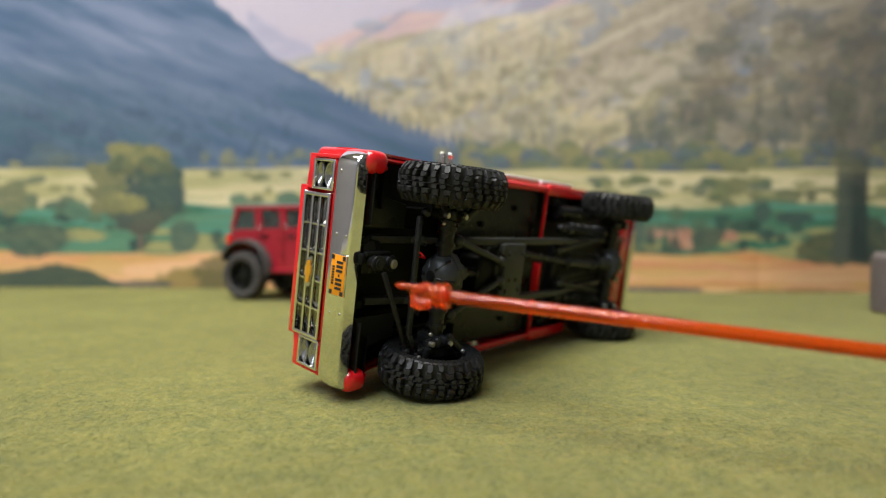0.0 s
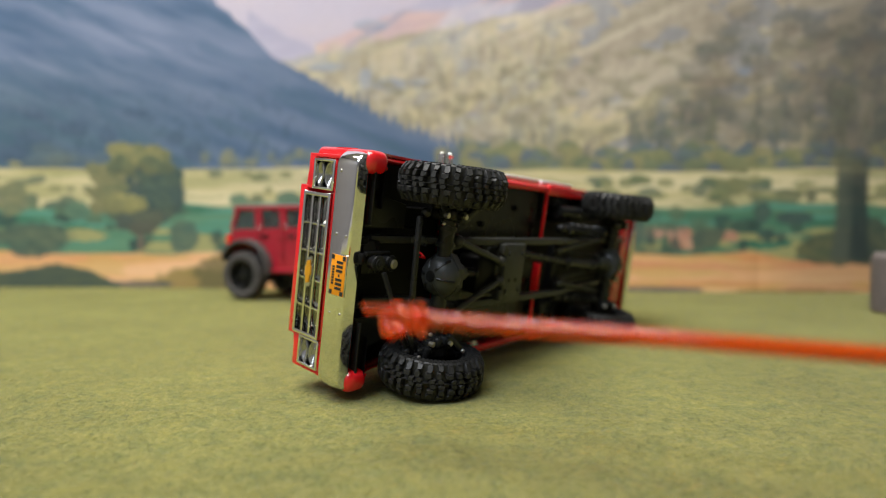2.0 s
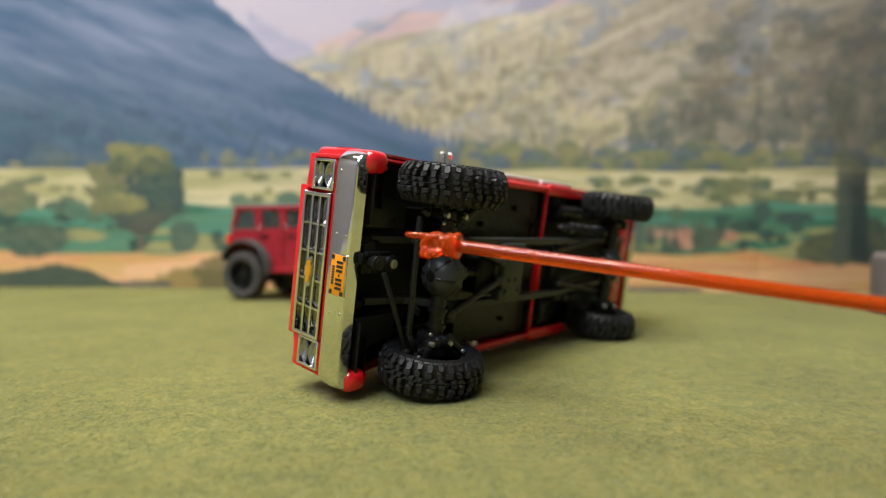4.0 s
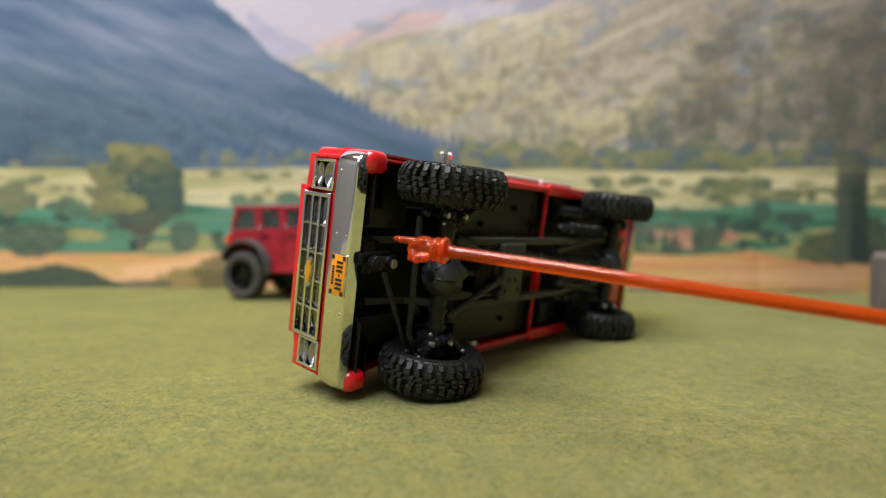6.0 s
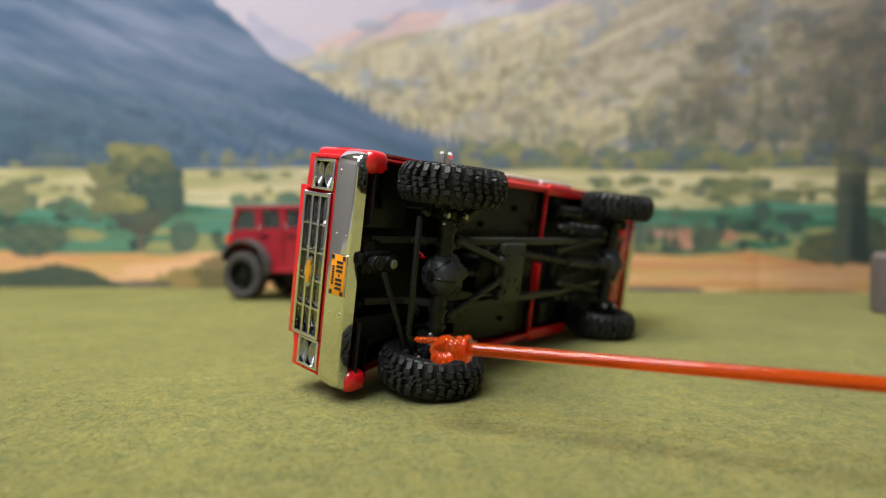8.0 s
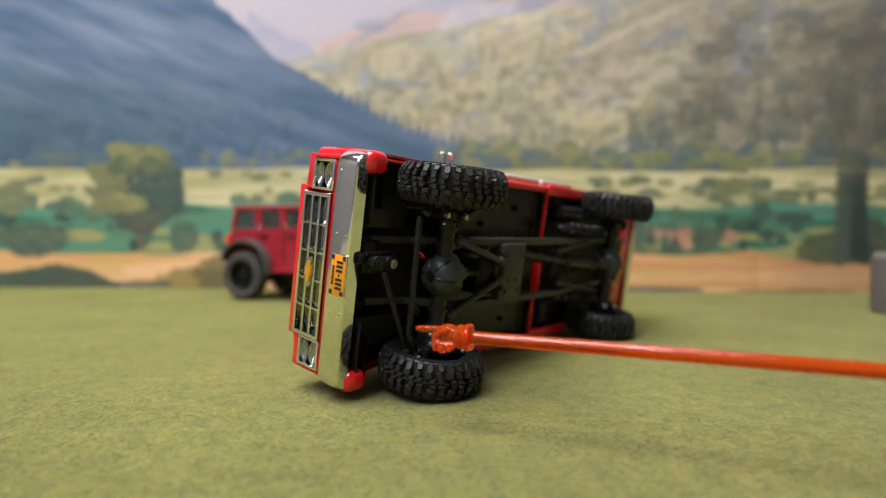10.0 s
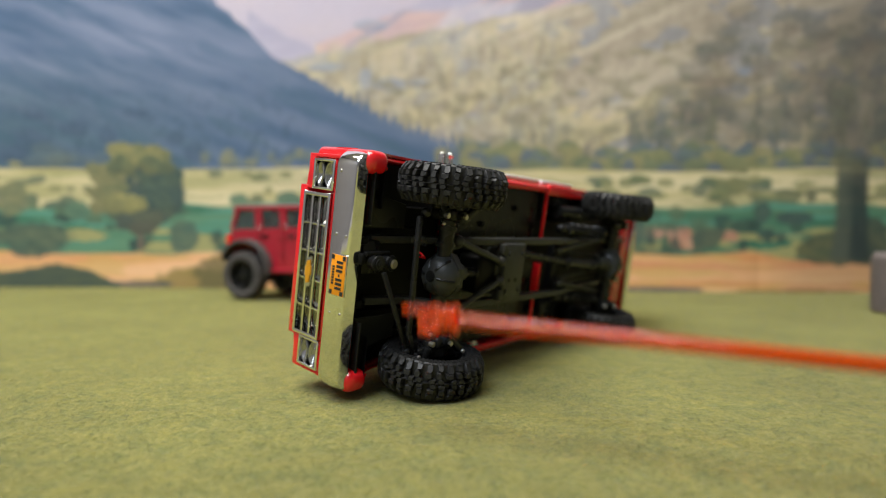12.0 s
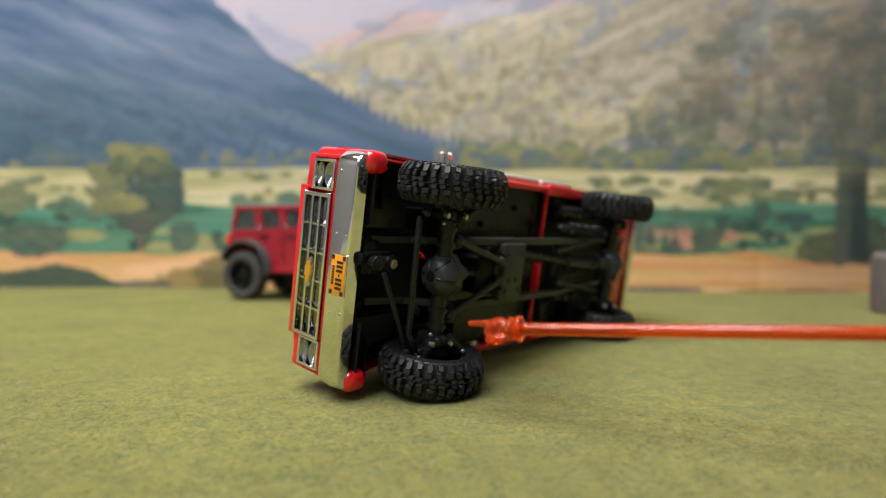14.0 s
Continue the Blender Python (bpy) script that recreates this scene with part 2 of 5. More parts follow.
def build_lamp_frame(x, y, w, d):
    """A frame added out of view round an area lamp, which gives the light."""
    light = thing("lamp_frame", None, None, "white frame added out of view round an area lamp", "ceiling light", m=pose(x, y, 1.925))
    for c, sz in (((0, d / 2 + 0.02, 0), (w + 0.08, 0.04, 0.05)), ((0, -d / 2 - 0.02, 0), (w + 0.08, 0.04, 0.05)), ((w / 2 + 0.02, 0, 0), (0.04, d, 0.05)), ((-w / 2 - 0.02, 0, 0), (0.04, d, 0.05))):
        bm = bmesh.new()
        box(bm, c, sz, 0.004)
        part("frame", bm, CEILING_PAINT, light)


def build_mat():
    """The felt mat: one sheet, very slightly uneven."""
    nx, ny = 150, 90
    x0, x1, y0, y1 = -1.3, 1.3, -0.55, 0.93
    bm = bmesh.new()
    rows = []
    for j in range(ny + 1):
        y = y0 + (y1 - y0) * j / ny
        row = []
        for i in range(nx + 1):
            x = x0 + (x1 - x0) * i / nx
            z = 0.0012 * noise.noise((x * 5, y * 5, 3.0)) + 0.0006 * noise.noise((x * 21, y * 21, 7.0)) - 0.0006
            z += 0.012 * max(0.0, (y - 0.84) / 0.09) ** 2 * 0.25
            row.append((x, y, min(z, 0.004)))
        rows.append(row)
    sheet(bm, rows)
    thing("ground", bm, FELT, "olive green felt mat with short fuzzy fibres", "mat", kind="structure", smooth=80)


def build_fibres():
    """Loose fibres of the felt, thickest where the mat lies nearest to the eye."""
    rng = np.random.RandomState(4)
    n = 150000
    y = 0.15 + 0.62 * rng.rand(n) ** 1.7
    x = (rng.rand(n) * 2 - 1) * (0.06 + 0.95 * y)
    z = np.array([0.0012 * noise.noise((a * 5, b * 5, 3.0)) + 0.0006 * noise.noise((a * 21, b * 21, 7.0)) - 0.0006 for a, b in zip(x, y)])
    a, ln, lift, bend = rng.rand(n) * 6.283, 0.0010 + 0.0022 * rng.rand(n), 0.0003 + 0.0009 * rng.rand(n) ** 2, (rng.rand(n) - 0.5) * 1.2
    w = 0.00007
    co = np.empty((n, 6, 3))
    for k, f in enumerate((0.0, 0.5, 1.0)):
        aa = a + bend * f
        cx, cy = x + np.cos(aa) * ln * (f - 0.5), y + np.sin(aa) * ln * (f - 0.5)
        cz = z + 0.0001 + lift * (f * 1.3 - 0.5 * f * f)
        for j, sg in enumerate((-1, 1)):
            co[:, 2 * k + j] = np.stack([cx - np.sin(aa) * w * sg, cy + np.cos(aa) * w * sg, cz], -1)
    base = (np.arange(n) * 6)[:, None]
    faces = np.concatenate([base + np.array([0, 1, 3, 2]), base + np.array([2, 3, 5, 4])])
    me = bpy.data.meshes.new("felt_fibres")
    me.vertices.add(n * 6)
    me.vertices.foreach_set("co", co.ravel())
    me.loops.add(faces.size)
    me.loops.foreach_set("vertex_index", faces.ravel())
    me.polygons.add(len(faces))
    me.polygons.foreach_set("loop_start", np.arange(0, faces.size, 4))
    me.update(calc_edges=True)
    me.materials.append(FIBRE)
    tagged(new("felt_fibres", me), "loose olive and straw fibres on the felt mat", "fibres", kind="stuff")


# ---------------------------------------------------------------- backdrop print
class Noise2:
    """Smooth value noise on a lattice, for whole arrays."""

    def __init__(self, seed):
        self.t = np.random.RandomState(seed).rand(256, 256)

    def __call__(self, x, y):
        xi, yi = np.floor(x).astype(int), np.floor(y).astype(int)
        fx, fy = x - xi, y - yi
        fx, fy = fx * fx * (3 - 2 * fx), fy * fy * (3 - 2 * fy)
        t = self.t
        a, b = t[yi % 256, xi % 256], t[yi % 256, (xi + 1) % 256]
        c, d = t[(yi + 1) % 256, xi % 256], t[(yi + 1) % 256, (xi + 1) % 256]
        return (a * (1 - fx) + b * fx) * (1 - fy) + (c * (1 - fx) + d * fx) * fy

    def fbm(self, x, y, octaves=4):
        s, amp, tot = 0, 1.0, 0
        for k in range(octaves):
            s, tot = s + amp * self(x * 2 ** k + 17.3 * k, y * 2 ** k + 9.1 * k), tot + amp
            amp *= 0.5
        return s / tot


BACK_Y = 0.885


def paint(u, v):
    """The landscape that is printed on the cloth, laid out to fit the camera's view: u to the right and v downwards in
    picture pixels, 1/1085 m each.
    """
    n1, n2, n3 = Noise2(11), Noise2(23), Noise2(37)
    lin = lambda r, g, b: np.array(srgb(r, g, b)[:3])
    img = np.empty(u.shape + (3,))

    def blend(mask, colour):
        mask = np.clip(mask, 0, 1)[..., None]
        img[...] = img * (1 - mask) + np.asarray(colour) * mask

    def soft(d, w):
        return np.clip(0.5 + d / w, 0, 1)

    def mixc(a, b, f):
        f = np.clip(f, 0, 1)[..., None]
        return lin(*a) * (1 - f) + lin(*b) * f

    ul, vl = u[0], v[:, u.shape[1] // 2]
    rng = np.random.RandomState(9)

    def window(u0, u1, v0, v1):
        return slice(*np.searchsorted(vl, (v0 - 12, v1 + 12))), slice(*np.searchsorted(ul, (u0, u1)))

    def dab(cu, cv, a, b, c, cone=False, strength=0.9, rough=0.9):
        """One brush mark: a rounded clump, or an upright conifer."""
        w = window(cu - 1.6 * a, cu + 1.6 * a, cv - 1.5 * b, cv + 1.5 * b)
        x, y = u[w], v[w]
        if x.size == 0:
            return
        ragged = rough * (n1.fbm(x / 5 + cu * 0.31, y / 6 + cv * 0.17, 2) - 0.5)
        if cone:
            f = np.clip((y - cv + b) / (2 * b), 0, 1)
            d = (f * 0.9 + 0.08) - np.abs(x - cu) / a + 0.5 * ragged
            d = np.minimum(d, (1 - f) * 6) * (f > 0)
        else:
            d = 1 - ((x - cu) / a) ** 2 - ((y - cv) / b) ** 2 + ragged
        k = (np.clip(0.5 + d / 0.45, 0, 1) * (d > -0.2) * strength)[..., None]
        shade = (0.88 + 0.24 * n2(x / 7, y / 6) - 0.14 * (y - cv) / b)[..., None]
        img[w] = img[w] * (1 - k) + lin(*c) * shade * k

    def scatter(n, u0, u1, v0, v1, a, b, colours, cone=False, strength=0.85, keep=None):
        for cu, cv, ra, rb, ci in zip(rng.uniform(u0, u1, n), np.sort(rng.uniform(v0, v1, n)), rng.uniform(*a, n), rng.uniform(*b, n), rng.randint(0, len(colours), n)):
            if keep is None or keep(cu, cv):
                dab(cu, cv, ra, rb, colours[ci], cone, strength)

    # brush warps
    wu = u + 14 * (n1.fbm(u / 60, v / 60, 3) - 0.5)
    wv = v + 10 * (n2.fbm(u / 45, v / 45, 3) - 0.5)
    # far lilac sky and pink peaks
    img[...] = mixc((181, 176, 188), (194, 181, 182), n1.fbm(u / 150, v / 60))
    lav = wv - (100 - 0.55 * np.abs(wu - 575) + 10 * (n2(u / 30, v / 30) - 0.5))
    blend(soft(lav, 8) * (wu > 440) * 0.9, mixc((160, 156, 172), (182, 176, 186), n3.fbm((wu + 1.3 * wv) / 70, wv / 30, 3) * 1.6 - 0.3))
    pink = wv - (62 - 0.26 * (wu - 600) + 8 * np.sin(wu / 40))
    blend(soft(pink, 9) * (wu > 560), mixc((182, 160, 160), (206, 176, 164), n2.fbm(wu / 50 + wv / 30, wv / 25) * 1.6 - 0.3))
    blend(soft(pink, 9) * (wu > 560) * soft(n1.fbm((wu + 1.6 * wv) / 45, (wv + 0.5 * wu) / 24, 3) - 0.60, 0.06) * 0.75, lin(146, 150, 164))
    snow = soft(wv - 8, 10) * soft(58 - np.abs(wu - 850 + 0.9 * (wv - 20)), 16)
    blend(snow * 0.8, mixc((176, 172, 182), (208, 202, 200), n3.fbm(wu / 22, wv / 30, 3)))
    # tan valley side that climbs to the upper edge
    edge = 108 - 0.21 * np.clip(wu - 520, 0, 360) - 0.22 * np.clip(wu - 880, 0, 999)
    tan = soft(wv - edge + 14 * (n3.fbm(u / 30, v / 30) - 0.5), 8)
    streak = n1.fbm((wu + 1.7 * wv) / 150, (wv * 1.0 + 0.42 * wu) / 26, 4)
    base = mixc((164, 152, 128), (201, 189, 162), streak * 1.9 - 0.45)
    # Print's own darkening to the right; its strength also offsets the lamps' falloff.
    dark = np.clip((u - 950) / 620, 0, 1) ** 1.3
    base = base * (1 - 0.30 * dark[..., None]) + lin(96, 91, 78) * (0.30 * dark[..., None])
    blend(tan, base)
    band = n2.fbm((wu + 1.9 * wv) / 210 + 3, (wv + 0.45 * wu) / 48, 3)
    blend(tan * soft(band - 0.53, 0.14) * 0.45, mixc((122, 119, 90), (90, 88, 68), dark))
    blend(tan * soft(n3.fbm((wu - wv) / 70, (wv + 0.4 * wu) / 34, 3) - 0.60, 0.05) * 0.5, lin(134, 144, 156) * (1 - 0.6 * dark[..., None]))
    patch = n1.fbm((wu + 0.8 * wv) / 46, (wv + 0.35 * wu) / 22, 3)
    blend(tan * soft(patch - 0.55, 0.06) * soft(v - 150, 60) * 0.7 * (1 - 0.5 * dark), mixc((198, 184, 136), (146, 132, 98), dark))
    # scrub and conifers on the slope, denser below and to the right
    scatter(330, 545, 1010, 62, 268, (4, 8), (9, 19), ((192, 180, 140), (170, 158, 124), (148, 141, 112), (156, 152, 134)), True, 0.5, keep=lambda cu, cv: cv > 128 - 0.21 * (cu - 520))
    for cu, cv, a, b in ((690, 152, 34, 12), (735, 148, 26, 8), (646, 140, 12, 16), (575, 122, 30, 8), (655, 50, 30, 11), (1310, 130, 14, 8), (1030, 78, 10, 6)):
        dab(cu, cv, a, b, (140, 152, 164), False, 0.6)
    scatter(260, 620, 1500, 60, 250, (7, 17), (5, 11), ((140, 134, 104), (150, 142, 112), (128, 126, 98)), strength=0.45, keep=lambda cu, cv: cv > 150 - 0.12 * (cu - 600))
    scatter(150, 1150, 1580, 20, 250, (12, 34), (9, 20), ((104, 102, 84), (94, 94, 82), (120, 108, 90), (86, 92, 88)), strength=0.34, keep=lambda cu, cv: cu + 0.9 * cv > 1320)
    scatter(130, 820, 1580, 165, 278, (6, 11), (11, 21), ((92, 98, 80), (84, 92, 82), (104, 106, 78), (76, 86, 84)), True, 0.55, keep=lambda cu, cv: cv > 262 - 0.16 * (cu - 800))

    grain = n3.fbm((u + 0.3 * v) / 9, v / 13, 3)
    img[...] *= (1 + 0.40 * (grain - 0.5) * tan * np.clip((u - 560) / 300, 0.25, 1))[..., None]
    # blue mountain
    ru = [-2000, 340, 385, 430, 480, 560, 640, 720, 790, 860, 3000]
    rv = [-900, -60, 10, 50, 100, 146, 196, 236, 256, 268, 270]
    ridge = np.interp(u, ru, rv)
    spikes = np.abs(((u + 5 * n1(u / 9, u * 0)) / 15.0) % 1 - 0.5) * 2
    ridge = ridge - np.clip((u - 555) / 60, 0, 1) * (9 + 26 * n2(u / 15, u * 0 + 5)) * (1 - spikes) + 6 * (n3(u / 11, u * 0) - 0.5)
    blue = soft(v - ridge, 3) * (u < 862)
    s2 = n2.fbm((wu - 0.7 * wv) / 120, (wv - 0.33 * wu) / 24, 4)
    bl = mixc((74, 96, 120), (120, 131, 150), s2 * 1.8 - 0.45)
    low = np.clip((v - 120) / 170, 0, 1)
    west = np.clip((420 - u) / 380, 0, 1) * np.clip((v - 90) / 120, 0, 1)
    bl = bl * (1 - 0.45 * low[..., None]) + lin(66, 92, 112) * (0.45 * low[..., None])
    bl = bl * (1 - 0.72 * west[..., None]) + mixc((54, 76, 92), (70, 98, 104), n1.fbm(wu / 60, wv / 22, 3) * 1.8 - 0.4) * (0.72 * west[..., None])
    blend(blue, bl)
    blend(blue * soft(n1.fbm((wu - wv) / 60, (wv - 0.4 * wu) / 20, 3) - 0.58, 0.08) * 0.45, mixc((70, 96, 118), (62, 92, 98), low))
    for cu, cv, a, b in ((42, 255, 20, 13), (130, 228, 26, 15), (190, 240, 18, 14), (345, 270, 22, 18), (310, 245, 18, 12), (20, 275, 26, 12), (60, 205, 24, 8), (240, 200, 26, 8)):
        dab(cu, cv, a, b, (66, 84, 102), False, 0.6)
    blend(blue * soft(n3(u / 8, v / 14) - 0.72, 0.1) * low * 0.5 * (u < 560), lin(58, 80, 92))

    # tree belts at the foot of the slopes
    belt_c = mixc((96, 104, 88), (124, 124, 84), n2.fbm(u / 18, v / 14) * 1.7 - 0.35) * (1 - 0.3 * dark[..., None])
    blend(soft(v - (276 + 8 * n1(u / 26, u * 0 + 2)), 8) * (u > 770), belt_c)
    scatter(170, 775, 1590, 262, 302, (10, 24), (8, 17), ((124, 126, 84), (106, 114, 82), (92, 106, 100), (136, 132, 88), (88, 100, 106)), strength=0.85)
    scatter(16, -40, 330, 266, 294, (9, 20), (6, 13), ((138, 134, 88), (84, 100, 104), (78, 94, 104)), strength=0.75)
    scatter(16, 340, 560, 268, 292, (6, 13), (6, 13), ((128, 128, 92), (96, 110, 108), (112, 118, 96)), strength=0.7)
    scatter(8, 50, 130, 262, 290, (16, 26), (10, 16), ((80, 96, 100), (92, 104, 98)), strength=0.85)

    # fields
    f0 = 297 + 6 * n1(u / 90, u * 0) + 12 * np.clip((u - 1100) / 300, 0, 1) * (u < 1320)
    field = soft(v - f0, 4)
    strip = n2.fbm(wu / 170, wv / 15, 3)
    blend(field, mixc((184, 173, 116), (216, 203, 158), strip * 1.8 - 0.4))
    blend(field * soft(n3.fbm(wu / 160, wv / 7, 3) - 0.57, 0.08) * 0.55, lin(140, 140, 84))
    hedge = ((112, 118, 76), (92, 106, 74), (128, 130, 84), (80, 98, 76))
    scatter(16, -60, 560, 308, 340, (7, 18), (4, 8), hedge, strength=0.75)
    scatter(30, -60, 560, 352, 370, (8, 17), (6, 12), hedge[1:2] + hedge[3:], strength=0.85)
    scatter(70, 880, 1600, 318, 366, (8, 24), (5, 11), hedge, strength=0.8)
    teal = soft(v - (366 + 12 * n2(u / 80, u * 0) - 8), 6)
    blend(teal, mixc((50, 104, 76), (92, 134, 100), n1.fbm(wu / 120, wv / 11, 3) * 1.8 - 0.4))
    blend(teal * soft(n2.fbm(wu / 140, wv / 8, 2) - 0.62, 0.06) * soft(430 - v, 20), lin(84, 140, 114))
    blend(teal * soft(v - 404, 8) * soft(n3.fbm(wu / 70, wv / 12, 2) - 0.50, 0.06), lin(154, 152, 96))
    for cu, cv, a, b in ((1170, 414, 48, 10), (1262, 418, 42, 9), (1212, 430, 26, 12)):
        blend((np.abs(wu - cu) < a) * soft(b - np.abs(wv - cv), 3) * 0.85, mixc((172, 110, 86), (196, 150, 122), n1(u / 14, v / 6)))
    grove = ((58, 84, 66), (70, 94, 70), (48, 74, 62), (84, 104, 74))
    scatter(34, -80, 560, 372, 440, (10, 26), (6, 15), grove, strength=0.85)
    scatter(22, 1060, 1480, 372, 436, (8, 18), (7, 14), grove, strength=0.8)
    scatter(10, 1080, 1300, 400, 436, (8, 12), (14, 22), grove, True, 0.85)

    # orange field
    of = 441 + 7 * np.sin(u / 150) + 5 * n2(u / 60, u * 0) + 16 * np.clip((u - 1330) / 60, 0, 1)
    orange = soft(v - of, 5)
    blend(orange, mixc((212, 148, 86), (234, 186, 134), n1.fbm(wu / 210, wv / 12, 3) * 1.9 - 0.45) * (1 - 0.25 * np.clip((u - 1330) / 100, 0, 1)[..., None]))
    blend(orange * soft(6 - np.abs(wv - 470 - 4 * np.sin(u / 90)), 8) * 0.4 * (u > 1000), lin(190, 104, 58))
    blend(orange * soft(n2.fbm(wu / 90, wv / 8, 2) - 0.60, 0.08) * 0.5, lin(198, 164, 84))
    # dark hillocks and bushes along the lower edge
    hill = v - np.interp(u, [-500, 0, 40, 95, 150, 205, 225, 3000], [478, 480, 478, 466, 478, 499, 520, 560])
    blend(soft(hill + 5 * (n1(u / 9, v / 9) - 0.5), 4), mixc((62, 76, 62), (84, 92, 62), n3(u / 25, v / 8)))
    for cu, cv, a, b, c in ((345, 497, 70, 24, (134, 118, 58)), (385, 486, 40, 34, (98, 92, 52)), (250, 504, 60, 7, (66, 78, 74)), (1165, 514, 80, 7, (62, 76, 84)), (1400, 518, 120, 5, (120, 90, 50))):
        d = 1 - ((u - cu) / a) ** 2 - ((v - cv) / b) ** 2 + 0.7 * (n2(u / 10, v / 8) - 0.5)
        blend(soft(d, 0.5) * 0.85, lin(*c))

    # the round tree and bushes
    def clump(cu, cv, a, b, c0, c1, rough=0.8, k=11):
        d = 1 - ((u - cu) / a) ** 2 - ((v - cv) / b) ** 2 + 1.3 * rough * (n1.fbm(u / k / 1.6 + cu * 0.37, v / k / 1.6, 3) - 0.5)
        blend(soft(d, 0.30) * 0.92, mixc(c0, c1, n2.fbm(u / 13 + cv, v / 11, 3) * 2 - 0.5))
    for cu, lean in ((248, 0.0), (240, -0.35), (262, 0.45)):
        line = np.abs(u - cu - lean * (420 - v)) - (4.5 if lean == 0 else 2.5) - 0.10 * np.clip(v - 425, 0, 30)
        blend(soft(-line, 2.5) * soft(v - 372, 10) * soft((444 if lean == 0 else 415) - v, 6), lin(104, 92, 74))
    for n, u0, u1, v0, v1, cs in ((60, 200, 318, 296, 392, ((66, 80, 66), (76, 88, 66), (60, 76, 68))), (24, 218, 280, 380, 398, ((78, 84, 64), (70, 80, 66), (88, 92, 68))), (8, 236, 262, 400, 412, ((80, 82, 64), (74, 80, 64))), (30, 255, 318, 292, 366, ((60, 78, 68), (70, 86, 68))),
                                  (24, 152, 215, 296, 368, ((112, 112, 74), (100, 105, 70), (122, 119, 78))), (24, 196, 296, 256, 288, ((116, 115, 70), (130, 126, 78), (104, 108, 70))),
                                  (9, 195, 300, 282, 306, ((84, 94, 66), (96, 100, 66))), (12, 190, 250, 348, 372, ((130, 127, 76), (140, 135, 82), (118, 117, 74)))):
        scatter(int(n * 1.9), u0, u1, v0, v1, (8, 17), (7, 13), cs, strength=0.88, keep=lambda cu, cv: ((cu - 238) / 90) ** 2 + ((cv - 330) / 84) ** 2 < 1 - 0.25 * n3(cu / 30, cv / 30))
    for cu, cv, a, b, c0, c1 in ((60, 422, 66, 30, (66, 86, 70), (88, 102, 76)), (20, 352, 30, 34, (100, 108, 78), (124, 124, 82)), (325, 418, 26, 28, (72, 94, 78), (86, 104, 80)),
                                 (425, 354, 18, 12, (84, 116, 88), (96, 122, 92)), (510, 352, 20, 13, (84, 112, 88), (98, 122, 92)), (135, 372, 24, 16, (80, 110, 86), (92, 120, 90)),
                                 (1347, 374, 15, 20, (58, 84, 72), (72, 94, 76)), (1405, 386, 34, 11, (56, 80, 72), (68, 88, 74)), (1300, 330, 24, 18, (112, 118, 80), (130, 130, 84)),
                                 (1395, 346, 22, 10, (100, 108, 76), (116, 120, 80)), (1432, 346, 10, 12, (96, 102, 74), (108, 110, 78)), (1120, 410, 24, 26, (68, 92, 76), (82, 102, 80)),
                                 (1250, 420, 28, 18, (70, 86, 70), (90, 100, 74)), (1480, 440, 74, 30, (70, 80, 56), (90, 92, 58)), (1540, 425, 40, 40, (56, 70, 56), (72, 80, 58))):
        clump(cu, cv, a, b, c0, c1)
    # the dark tree trunk
    trunk = 30 + 8 * np.clip((v - 400) / 60, 0, 1) + 10 * np.clip((300 - v) / 60, 0, 1) - np.abs(u - 1506) + 5 * (n1(u / 8, v / 20) - 0.5)
    blend(soft(trunk, 9) * soft(v - 285, 60) * soft(462 - v, 8) * 0.95, mixc((76, 84, 68), (38, 52, 45), soft(u - 1503, 22) + 0.5 * (n2(u / 6, v / 40) - 0.5)))
    blend(soft(u - 1440, 90) * soft(300 - v, 60) * 0.35, mixc((98, 90, 78), (66, 68, 58), n1.fbm(u / 30, v / 30)))
    # paper grain of the painting
    img[...] *= (0.95 + 0.10 * n3.fbm(u / 3.5, v / 3.5, 2))[..., None]
    # Lifted darks put a pale haze into the print's colours, with a blue gain.
    return (img * 0.92 + np.array((0.016, 0.017, 0.020))) * np.array((1.03, 1.04, 1.155))


